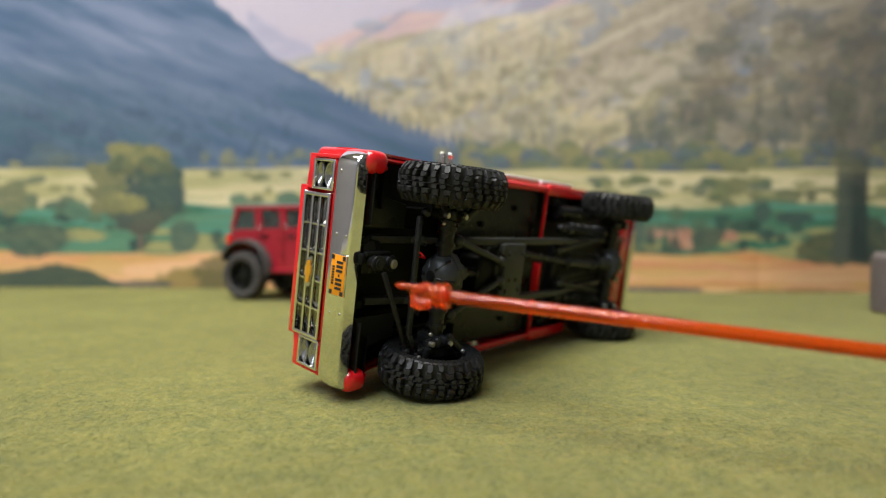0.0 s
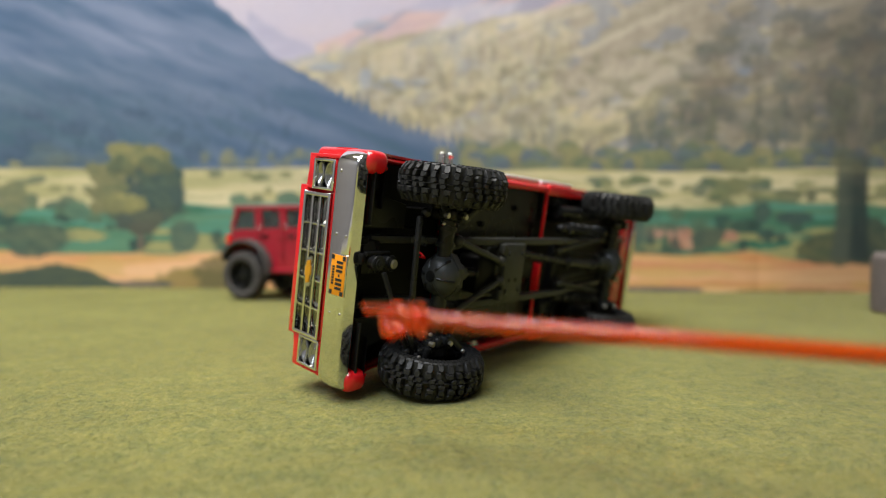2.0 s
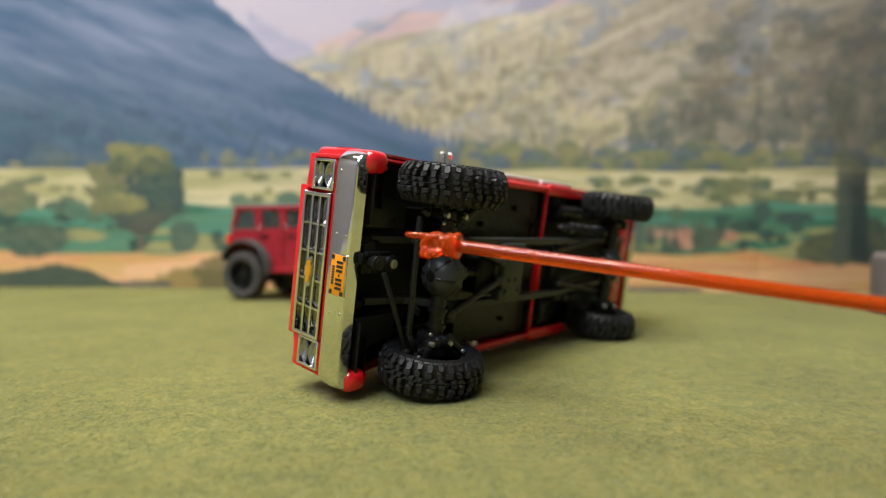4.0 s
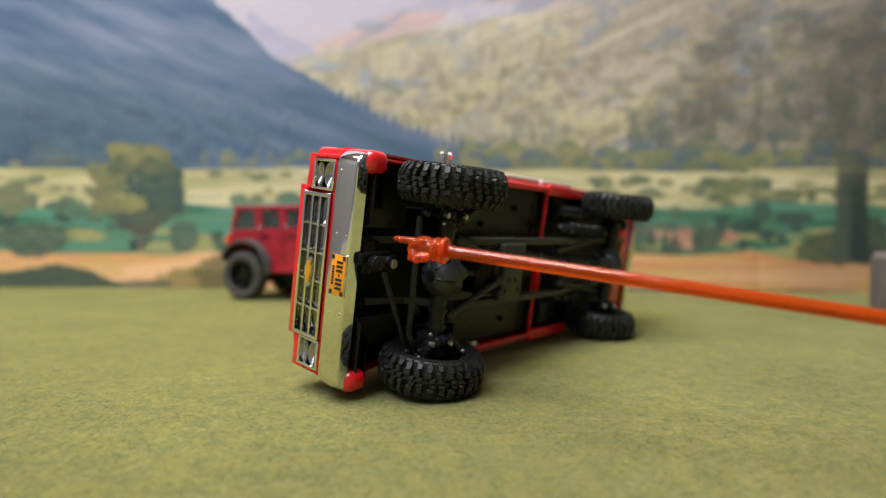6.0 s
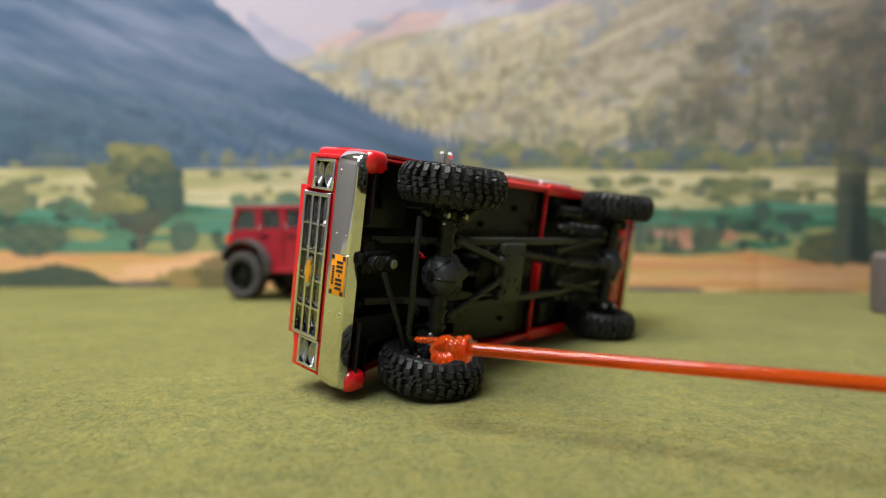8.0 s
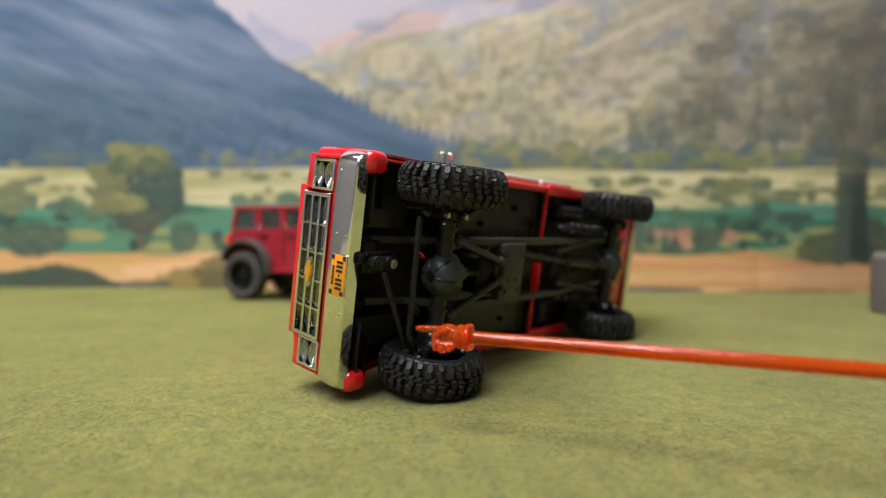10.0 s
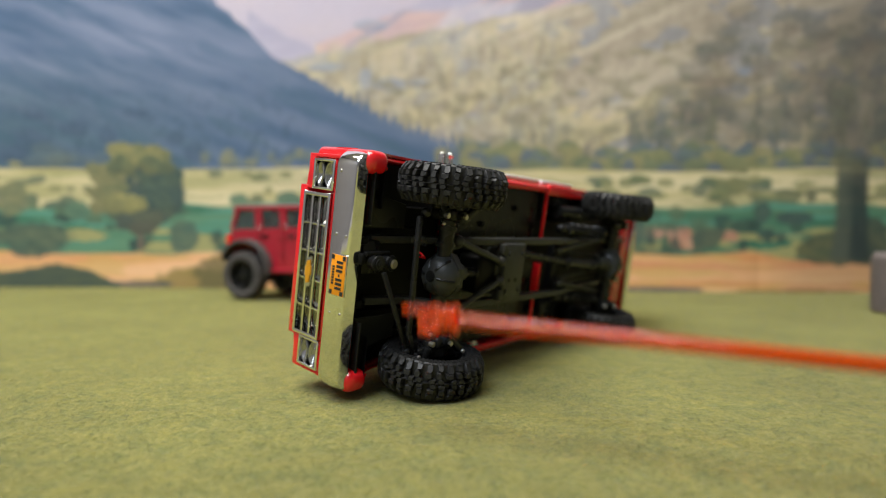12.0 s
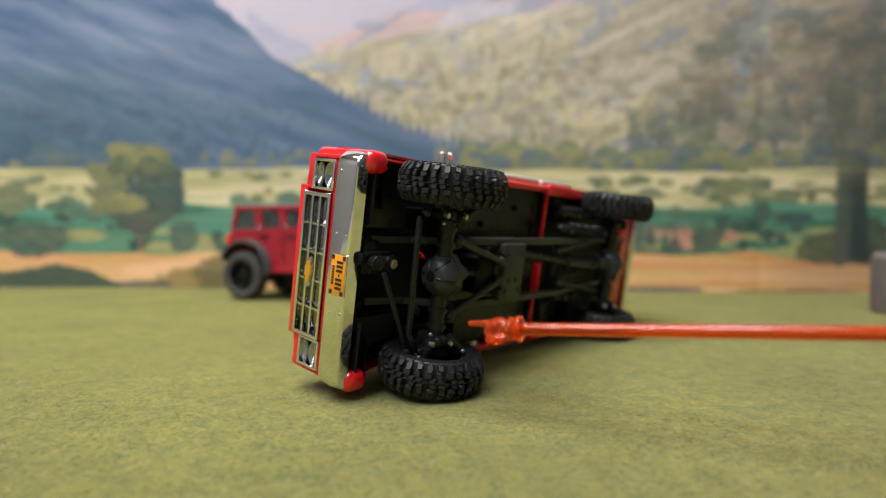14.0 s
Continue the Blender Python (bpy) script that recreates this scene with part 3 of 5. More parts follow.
def build_backdrop():
    """A hanging printed cloth; its print is computed point by point."""
    unit = BACK_Y / 960
    us, vs = np.arange(-420, 2000, 2.7), np.concatenate([np.arange(-700, -60, 16.0), np.arange(-60, 516, 2.4)])
    u, v = np.meshgrid(us, vs)
    x = (u - 784) * unit
    z = 0.0847 - (v - 421.5) * unit
    fold = 0.004 * np.sin(x * 9 + 0.6) + 0.0015 * np.sin(x * 27 + z * 4)
    crease = sum(0.0014 * np.exp(-((x - c) / 0.012) ** 2) for c in (-0.86, 0.515, 1.02))
    y = BACK_Y + fold + crease
    ny, nx = u.shape
    co = np.stack([x, y, z], -1).reshape(-1, 3)
    idx = np.arange(ny * nx).reshape(ny, nx)
    faces = np.stack([idx[:-1, :-1], idx[1:, :-1], idx[1:, 1:], idx[:-1, 1:]], -1).reshape(-1, 4)
    me = bpy.data.meshes.new("backdrop")
    me.vertices.add(len(co))
    me.vertices.foreach_set("co", co.ravel())
    me.loops.add(faces.size)
    me.loops.foreach_set("vertex_index", faces.ravel())
    me.polygons.add(len(faces))
    me.polygons.foreach_set("loop_start", np.arange(0, faces.size, 4))
    me.update(calc_edges=True)
    me.polygons.foreach_set("use_smooth", [True] * len(faces))
    rgba = np.ones((ny * nx, 4))
    # Print sheared by the camera's roll so that it lines up in view.
    rgba[:, :3] = np.clip(paint(u, v + 0.007 * (u - 784)), 0, 1).reshape(-1, 3)
    at = me.attributes.new("print", "FLOAT_COLOR", "POINT")
    at.data.foreach_set("color", rgba.ravel())
    me.materials.append(PRINT)
    tagged(new("backdrop", me), "printed cloth with painted mountains, fields and trees", "backdrop", kind="structure")


# ---------------------------------------------------------------- wheels
def tyre_mesh(R, W, mat, lugs=32, crown=0.0040):
    """A mud tyre: carcass with sidewall steps, and rows of irregular blocks with bevelled tops."""
    h = W / 2
    bm = bmesh.new()
    prof = [(R * 0.60, -h * 0.72), (R * 0.66, -h * 0.93), (R * 0.76, -h), (R * 0.85, -h * 0.97), (R * 0.87, -h * 0.90), (R * 0.885, -h * 0.6), (R * 0.89, 0),
            (R * 0.885, h * 0.6), (R * 0.87, h * 0.90), (R * 0.85, h * 0.97), (R * 0.76, h), (R * 0.66, h * 0.93), (R * 0.60, h * 0.72)]
    lathe(bm, prof, 64, closed=True)
    rng = random.Random(5)
    step = 2 * math.pi / lugs
    w = R * step

    def block(a, y, outline, top, lean=0.0):
        """One tread block: a flat outline (across, along the axle) raised from the carcass, with a bevel round its top."""
        n, rings = len(outline), []
        for r, k in ((R * 0.865, 1.06), (top - 0.00045, 1.0), (top, 0.84)):
            ring = []
            for dx, dy in outline:
                yy = y + dy * k * h
                aa = a + (dx * k * w + lean * dy * w) / R
                rr = r - crown * (abs(yy) / h) ** 4
                ring.append(bm.verts.new((rr * math.cos(aa), yy, rr * math.sin(aa))))
            rings.append(ring)
        for lo, hi in zip(rings, rings[1:]):
            for i in range(n):
                bm.faces.new((lo[i], lo[(i + 1) % n], hi[(i + 1) % n], hi[i]))
        bm.faces.new(rings[-1])

    def shape(pts, flip, j=0.03):
        return [(0.9 * (-x if flip else x) + rng.uniform(-j, j), 0.9 * y + rng.uniform(-j, j) * 0.5) for x, y in pts]

    long_lug = [(-0.30, -0.22), (0.10, -0.24), (0.32, -0.12), (0.30, 0.22), (-0.24, 0.22), (-0.33, 0.05)]
    short_lug = [(-0.28, -0.15), (0.22, -0.16), (0.33, 0.0), (0.30, 0.19), (-0.30, 0.19)]
    wide_block = [(-0.37, -0.12), (-0.05, -0.16), (0.36, -0.10), (0.38, 0.13), (0.08, 0.10), (0.0, 0.16), (-0.36, 0.13)]
    slim_block = [(-0.24, -0.16), (0.20, -0.19), (0.30, 0.02), (0.12, 0.18), (-0.26, 0.15)]
    small_block = [(-0.30, -0.11), (0.10, -0.14), (0.33, -0.03), (0.24, 0.13), (-0.28, 0.11)]
    for k in range(lugs):
        a, odd = k * step, k % 2
        for s in (-1, 1):
            off = 0.0 if s < 0 else 0.12 * step
            sg = [(x, y * s) for x, y in (long_lug if odd else short_lug)]
            block(a + off, s * h * (0.74 if odd else 0.79), shape(sg, s > 0), R * 0.992, 0.05)
            sg = [(x, y * s) for x, y in (wide_block if odd else slim_block)]
            block(a + off + 0.10 * s * step, s * h * (0.395 if odd else 0.43), shape(sg, odd), R, -0.10 * s)
            block(a + off + (0.30 if odd else 0.08) * step, s * h * (0.12 if odd else 0.14), shape(small_block, odd ^ (s > 0)), R, 0.1)
            # side biters and radial ribs of the shoulder
            block(a + off, s * h * 0.965, [(-0.20, -0.035), (0.20, -0.035), (0.20, 0.035), (-0.20, 0.035)], R * 0.985 + crown * 0.2)
            for q in (0.0, 0.5):
                aa = a + off + q * step
                box(bm, (R * 0.775 * math.cos(aa), s * h * 0.995, R * 0.775 * math.sin(aa)), (R * 0.11, 0.0007, w * 0.20), 0, Matrix.Rotation(-aa, 4, "Y"))
    # parting line of the mould
    lathe(bm, [(R * 0.90, -0.00022), (R * 0.975, -0.00012), (R * 0.975, 0.00012), (R * 0.90, 0.00022)], 64, closed=True)
    return mesh_from(bm, "tyre", mat, 30)


def rim_mesh(R, W, mat, spokes=8):
    h = W / 2
    bm = bmesh.new()
    lathe(bm, [(R * 0.60, -h * 0.74), (R * 0.63, -h * 0.80), (R * 0.57, -h * 0.80), (R * 0.53, -h * 0.5), (R * 0.53, h * 0.5), (R * 0.57, h * 0.80), (R * 0.63, h * 0.80), (R * 0.60, h * 0.74)], 36, closed=True)
    lathe(bm, [(0.0, h * 0.5), (R * 0.16, h * 0.5), (R * 0.18, h * 0.4), (R * 0.2, -h * 0.1), (0.0, -h * 0.1)], 20)
    lathe(bm, [(0.0, -h * 0.05), (R * 0.55, -h * 0.05), (R * 0.55, -h * 0.15), (0.0, -h * 0.15)], 32)
    for k in range(spokes):
        a = 2 * math.pi * k / spokes
        box(bm, (R * 0.36 * math.cos(a), h * 0.18, R * 0.36 * math.sin(a)), (R * 0.40, h * 0.22, R * 0.13), 0.0005, Matrix.Rotation(-a, 4, "Y"))
    for k in range(6):
        a = 2 * math.pi * (k + 0.5) / 6
        rod(bm, (R * 0.11 * math.cos(a), h * 0.45, R * 0.11 * math.sin(a)), (R * 0.11 * math.cos(a), h * 0.56, R * 0.11 * math.sin(a)), R * 0.025, 6)
    return mesh_from(bm, "rim", mat, 35)


def add_wheel(parent, tyre, rim, m, spin=0.0):
    wheel = new("wheel")
    wheel.parent = parent
    wheel.matrix_local = m @ Matrix.Rotation(spin, 4, "Y")
    for nm, me in (("tyre", tyre), ("rim", rim)):
        ob = new(nm, me)
        ob.parent = wheel
    return wheel


# ---------------------------------------------------------------- tipped pickup
# Its own space: x forwards, y to its left, z up, origin in the middle of the front axle.
WB, TRACK, TR, TW = 0.2224, 0.1003, 0.0297, 0.0203
TRUCK_POSE = Matrix(((-0.64243, 0.11106, -0.75825, -0.00066), (-0.76634, -0.09264, 0.63572, 0.29687), (0.00036, 0.98949, 0.14463, 0.06329), (0, 0, 0, 1)))


def side_section(z):
    """Half width of the body at a height."""
    return float(np.interp(z, [0.0165, 0.018, 0.021, 0.026, 0.034, 0.048, 0.058, 0.066, 0.069], [0.0550, 0.0568, 0.0586, 0.0600, 0.0608, 0.0608, 0.0596, 0.0575, 0.0560]))


def arch_bottom(x):
    z = 0.0165
    for xc, r in ((0.0, 0.0365), (-WB, 0.0355)):
        d = abs(x - xc)
        if d < r:
            z = max(z, 0.004 + math.sqrt(r * r - d * d))
    return z


def front_drop(x):
    """How far the top of the hood and wings falls towards the nose."""
    return 0.0045 * min(1.2, max(0.0, x / 0.04)) ** 2


def build_truck():
    truck = thing("toy_pickup", None, None, "red scale model pickup truck tipped onto its side, underside showing", "toy truck", m=TRUCK_POSE)
    tyre, rim = tyre_mesh(TR, TW, RUBBER), rim_mesh(TR, TW, PLASTIC_SHEEN)
    for k, (x, s) in enumerate(((0, 1), (0, -1), (-WB, 1), (-WB, -1))):
        m = Matrix.Translation((x, s * TRACK / 2, 0)) @ (Matrix() if s > 0 else Matrix.Rotation(math.pi, 4, "Z"))
        add_wheel(truck, tyre, rim, m, 0.3 * k)

    # body sides with wheel arches
    xs = sorted(set([round(x, 5) for x in np.linspace(0.0405, -0.312, 62)] + [round(xc + r * math.cos(a), 5) for xc, r in ((0, 0.0365), (-WB, 0.0355)) for a in np.linspace(0, math.pi, 41)]), reverse=True)
    for s in (1, -1):
        bm = bmesh.new()
        rows = []
        for x in xs:
            zb = arch_bottom(x)
            zt = 0.069 - front_drop(x)
            bulge = 0.0026 * min(1, max(0, (x + 0.06) / 0.06))
            taper = 0.002 * max(0, (-0.26 - x) / 0.04) ** 2
            rows.append([(x, s * (side_section(z) - taper + bulge * min(1, max(0, (0.066 - z) / 0.016))), z) for z in np.linspace(zb, zt, 12)])
        sheet(bm, rows)
        thicken(bm, 0.0014)
        part("body_side", bm, RED, truck, smooth=50)
        # arch lips
        for xc, r in ((0, 0.0365), (-WB, 0.0355)):
            bm = bmesh.new()
            pts = []
            for a in np.linspace(0.36, math.pi - 0.36, 25):
                z = 0.004 + r * math.sin(a)
                pts.append((xc + r * math.cos(a), s * (side_section(z) - 0.001), z))
            tube_path(bm, pts, 0.0011, 8)
            part("arch_lip", bm, RED, truck)
        # bright side moulding
        for xa, xb in ((-0.040, -0.132), (-0.135, -0.184)):
            bm = bmesh.new()
            box(bm, ((xa + xb) / 2, s * 0.0612, 0.0268), (xa - xb, 0.0036, 0.0056), 0.0014)
            part("side_moulding", bm, SILVER, truck, "silver side moulding")
        # door seams and handle
        bm = bmesh.new()
        box(bm, (-0.118, s * 0.0608, 0.056), (0.011, 0.0022, 0.0028), 0.0008)
        part("door_handle", bm, CHROME, truck, "chrome door handle")
        # mirror on its arm
        bm = bmesh.new()
        rod(bm, (-0.076, s * 0.056, 0.066), (-0.075, s * 0.0715, 0.0668), 0.0012, 12)
        ball(bm, (-0.075, s * 0.0715, 0.0668), 0.0022, u=16, v=10)
        box(bm, (-0.075, s * 0.0675, 0.0742), (0.0046, 0.0125, 0.0056), 0.0018, Matrix.Rotation(0.12 * s, 4, "X"), seg=3)
        rod(bm, (-0.076, s * 0.056, 0.073), (-0.075, s * 0.066, 0.0735), 0.0010, 10)
        part("mirror", bm, CHROME_SATIN, truck, "chrome door mirror")
    # hood, cowl
    bm = bmesh.new()
    rows = []
    for x in np.linspace(0.046, -0.062, 20):
        rows.append([(x, y, 0.069 + 0.0035 * (1 - (y / 0.056) ** 4) - front_drop(x) - (0.0012 if 0.030 < abs(y) < 0.034 else 0)) for y in np.linspace(-0.056, 0.056, 29)])
    sheet(bm, rows)
    thicken(bm, 0.0014)
    part("hood", bm, RED, truck, smooth=50)
    # cab: pillars, roof, glass
    bm = bmesh.new()
    for s in (1, -1):
        for a, b in (((-0.060, s * 0.0555, 0.069), (-0.082, s * 0.0465, 0.103)), ((-0.134, s * 0.0555, 0.069), (-0.131, s * 0.0465, 0.103)), ((-0.060, s * 0.0555, 0.070), (-0.134, s * 0.0555, 0.070))):
            bar(bm, a, b, 0.0045, 0.0035, 0.0008)
    box(bm, (-0.0600, 0, 0.0695), (0.004, 0.110, 0.003), 0.0008)
    part("cab_frame", bm, RED, truck)
    bm = bmesh.new()
    rows = [[(x, y, 0.103 + 0.0035 * (1 - (y / 0.048) ** 4) * (1 - ((x + 0.107) / 0.03) ** 4)) for y in np.linspace(-0.048, 0.048, 17)] for x in np.linspace(-0.079, -0.135, 13)]
    sheet(bm, rows)
    thicken(bm, 0.0018)
    part("roof", bm, RED, truck, smooth=50)
    for nm, quad in (("windscreen", ((-0.061, -0.053, 0.071), (-0.061, 0.053, 0.071), (-0.082, 0.045, 0.103), (-0.082, -0.045, 0.103))),
                     ("rear_window", ((-0.1345, -0.053, 0.071), (-0.1345, 0.053, 0.071), (-0.1325, 0.045, 0.103), (-0.1325, -0.045, 0.103))),
                     ("side_window", ((-0.063, 0.0545, 0.071), (-0.132, 0.0545, 0.071), (-0.131, 0.0462, 0.103), (-0.083, 0.0462, 0.103))),
                     ("side_window", ((-0.063, -0.0545, 0.071), (-0.132, -0.0545, 0.071), (-0.131, -0.0462, 0.103), (-0.083, -0.0462, 0.103)))):
        bm = bmesh.new()
        bm.faces.new([bm.verts.new(p) for p in quad])
        thicken(bm, 0.001)
        part(nm, bm, SMOKED, truck)
    # bed
    bm = bmesh.new()
    box(bm, (-0.2245, 0, 0.046), (0.172, 0.108, 0.002))
    for s in (1, -1):
        box(bm, (-0.2245, s * 0.053, 0.058), (0.172, 0.002, 0.022), 0.0005)
        box(bm, (-0.2245, s * 0.0555, 0.0695), (0.174, 0.007, 0.0025), 0.0008)
    box(bm, (-0.139, 0, 0.058), (0.002, 0.108, 0.024), 0.0005)
    for k in range(9):
        box(bm, (-0.2245, -0.044 + 0.011 * k, 0.0475), (0.166, 0.003, 0.0016), 0.0004)
    part("cargo_bed", bm, RED, truck)
    bm = bmesh.new()
    box(bm, (-0.3125, 0, 0.048), (0.003, 0.112, 0.044), 0.001)
    box(bm, (-0.3145, 0, 0.048), (0.0015, 0.09, 0.026), 0.0005)
    part("tailgate", bm, RED, truck)
    bm = bmesh.new()
    box(bm, (-0.2995, 0, 0.0225), (0.0235, 0.106, 0.006), 0.001)
    part("rear_valance", bm, RED, truck)
    bm = bmesh.new()
    box(bm, (-0.3175, 0, 0.021), (0.008, 0.114, 0.010), 0.002, seg=3)
    for s in (1, -1):
        box(bm, (-0.3120, s * 0.0565, 0.021), (0.016, 0.003, 0.010), 0.0012)
    part("rear_bumper", bm, CHROME, truck, "chrome rear bumper")
    for s in (1, -1):
        bm = bmesh.new()
        box(bm, (-0.3145, s * 0.053, 0.046), (0.003, 0.007, 0.024), 0.001)
        part("tail_lamp", bm, RED_LENS, truck)

    # front end: red nose panel with openings filled by lamps and grille
    bm = bmesh.new()
    box(bm, (0.0400, 0, 0.0515), (0.005, 0.0835, 0.0310), 0.0012)
    for z, t in ((0.0375, 0.0020), (0.0644, 0.0064)):
        box(bm, (0.0455, 0, z), (0.006, 0.0835, t), 0.0009)
    for y in (0.0408, -0.0408):
        box(bm, (0.0455, y, 0.0530), (0.006, 0.0014, 0.0270), 0.0004)
    for s in (1, -1):
        box(bm, (0.0405, s * 0.0500, 0.0490), (0.006, 0.0180, 0.0255), 0.0012)
        box(bm, (0.0455, s * 0.0580, 0.0490), (0.005, 0.0020, 0.0260), 0.0006)
        for z, t in ((0.0370, 0.0020), (0.0593, 0.0058)):
            box(bm, (0.0455, s * 0.0495, z), (0.005, 0.0180, t), 0.0007)
        box(bm, (0.0352, s * 0.0585, 0.0485), (0.0150, 0.0098, 0.0330), 0.0042, seg=5)
        # rounded lower corner behind the bumper's end
        box(bm, (0.0398, s * 0.0570, 0.0265), (0.0145, 0.0118, 0.0235), 0.0048, seg=6)
    part("nose_panel", bm, RED, truck)
    gx = 0.0475
    for s in (1, -1):
        lamp = new("headlight")
        lamp.parent = truck
        bm = bmesh.new()
        for y in (0.0408, 0.0556):
            box(bm, (gx, s * y, 0.0470), (0.0044, 0.0017, 0.0176), 0.0006)
        for z in (0.0390, 0.0550):
            box(bm, (gx, s * 0.0482, z), (0.0044, 0.0160, 0.0017), 0.0006)
        part("bezel", bm, CHROME, lamp, "chrome bezel")
        bm = bmesh.new()
        box(bm, (gx - 0.0017, s * 0.0482, 0.0470), (0.001, 0.0150, 0.0160))
        part("reflector", bm, PLASTIC, lamp)
        for z, turn in ((0.0430, 1), (0.0510, -1)):
            bm = bmesh.new()
            prof = [(0.0, -0.0010), (0.0012, -0.0009)]
            for k in range(5):
                prof += [(0.0016 + 0.0010 * k, -0.0008 + 0.00022 * k), (0.0021 + 0.0010 * k, -0.0004 + 0.00022 * k)]
            prof += [(0.0066, 0.0006), (0.0068, -0.0004), (0.0, -0.0016)]
            lathe(bm, prof, 32, Matrix.Translation((gx + 0.0002, s * 0.0482, z)) @ Matrix.Diagonal((1, 1.0, 0.56, 1)) @ Matrix.Rotation(0.10 * turn, 4, "Y") @ Matrix.Rotation(-math.pi / 2, 4, "Z"))
            part("lens", bm, LENS, lamp, "clear ribbed lens")
    grille = new("grille")
    grille.parent = truck
    bm = bmesh.new()
    box(bm, (gx - 0.0030, 0, 0.0498), (0.001, 0.0765, 0.0205))
    part("backing", bm, DARK_CHROME, grille)
    bm = bmesh.new()
    for z in (0.0390, 0.0597):
        box(bm, (gx + 0.0006, 0, z), (0.0060, 0.0780, 0.0018), 0.0007, seg=3)
    for y in (-0.0384, 0.0374):
        box(bm, (gx + 0.0006, y, 0.0493), (0.0060, 0.0021, 0.0220), 0.0007, seg=3)
    part("surround", bm, CHROME, grille, "chrome surround")
    for z in (0.0466, 0.0530):
        bm = bmesh.new()
        box(bm, (gx + 0.0006, -0.0005, z), (0.0050, 0.0750, 0.0014), 0.0005, seg=3)
        part("bar", bm, CHROME, grille)
    for y in (0.0216, 0.0064, -0.0088, -0.0240):
        bm = bmesh.new()
        box(bm, (gx - 0.0006, y, 0.0498), (0.0040, 0.0015, 0.0196), 0.0005)
        part("bar", bm, CHROME, grille)
        # sloped end of each cell
        bm = bmesh.new()
        box(bm, (gx - 0.0022, y + 0.0014, 0.0498), (0.0005, 0.0030, 0.0192), 0, Matrix.Rotation(0.55, 4, "Z"))
        part("cell_end", bm, CHROME_SATIN, grille)
    cross = [(-0.0080, -0.0020), (-0.0030, -0.0020), (-0.0026, -0.0034), (0.0034, -0.0034), (0.0034, -0.0020), (0.0080, -0.0020), (0.0066, 0.0020), (0.0030, 0.0020), (0.0026, 0.0034),
             (-0.0034, 0.0034), (-0.0034, 0.0020), (-0.0092, 0.0020)]
    for nm, k, d, mt, lb in (("badge_rim", 1.0, 0.0010, CHROME_SATIN, "silver badge rim"), ("badge", 0.76, 0.0014, GOLD, "plain gold badge")):
        bm = bmesh.new()
        prism(bm, [(y * k, z * k) for y, z in cross], d, "X", 0, 0.0002)
        bmesh.ops.translate(bm, vec=(gx + 0.0030, -0.0035, 0.0498), verts=bm.verts)
        part(nm, bm, mt, grille, lb)

    # front bumper: a section with a flat face, a canted lower edge and a wide return, swept round the corners
    bm = bmesh.new()
    sect = [(-0.0068, 0.0328), (-0.0014, 0.0328), (-0.0005, 0.0325), (-0.0001, 0.0319), (0.0, 0.0312), (0.0, 0.0232), (-0.0001, 0.0227), (-0.0005, 0.0196), (-0.0007, 0.0188),
            (-0.0010, 0.0181), (-0.0016, 0.0178), (-0.0078, 0.0177), (-0.0078, 0.0184), (-0.0024, 0.0188), (-0.0014, 0.0226), (-0.0014, 0.0316), (-0.0068, 0.0320)]
    fx, fy, cr = 0.0528, 0.0615, 0.0078
    path = []
    for s in (-1, 1):
        seg = [(fx - cr + cr * math.sin(a), s * (fy - cr + cr * math.cos(a))) for a in np.linspace(0.0, math.pi / 2, 17)] + [(fx, s * k) for k in (0.045, 0.030, 0.015)]
        path += seg if s < 0 else seg[::-1]
    rows = []
    for i, (x, y) in enumerate(path):
        a, b = path[max(i - 1, 0)], path[min(i + 1, len(path) - 1)]
        t = Vector((b[0] - a[0], b[1] - a[1])).normalized()
        nrm = Vector((t[1], -t[0]))
        rows.append([(x + nrm[0] * d, y + nrm[1] * d, z) for d, z in sect + sect[:1]])
    sheet(bm, rows)
    bmesh.ops.remove_doubles(bm, verts=bm.verts, dist=1e-6)
    bumper = part("front_bumper", bm, CHROME, truck, "chrome front bumper", smooth=12)
    for y, z in ((0.0510, 0.0287), (0.0194, 0.0281), (0.0191, 0.0208), (-0.0210, 0.0275), (-0.0205, 0.0200)):
        bm = bmesh.new()
        ball(bm, (fx - (0.0004 if z < 0.022 else 0), y, z), 0.0008, (0.6, 1, 1), 12, 8)
        part("bolt", bm, CHROME_SATIN, bumper)
    plate = new("number_plate")
    plate.parent = truck
    px, py, pz = 0.0531, -0.0008, 0.0230
    lean = Matrix.Translation((px, py, pz)) @ Matrix.Rotation(0.05, 4, "Y")

    def on_plate(nm, boxes, mt, label=""):
        bm = bmesh.new()
        for c, sz, bv in boxes:
            box(bm, c, sz, bv)
        bmesh.ops.transform(bm, matrix=lean, verts=bm.verts)
        part(nm, bm, mt, plate, label)
    on_plate("plate_rim", [((-0.0001, 0, 0), (0.0008, 0.0212, 0.0112), 0.0003)], CHROME, "chrome plate rim")
    on_plate("plate_face", [((0.0004, 0, 0), (0.0004, 0.0204, 0.0104), 0.0001)], PLATE_ORANGE, "orange plate face")
    marks = []
    for k in range(7):
        y = 0.0066 - 0.0022 * k
        if k == 3:
            marks.append(((0.0007, y, -0.0012), (0.0003, 0.0013, 0.0008), 0))
        else:
            marks.append(((0.0007, y, -0.0012), (0.0003, 0.0013, 0.0044), 0))
    marks += [((0.0007, 0.0040 - 0.0014 * k, 0.0032), (0.0003, 0.0009, 0.0015), 0) for k in range(7)]
    marks += [((0.0007, sy * 0.0089, sz * 0.0040), (0.0003, 0.0022, 0.0020), 0) for sy in (1, -1) for sz in (1, -1)]
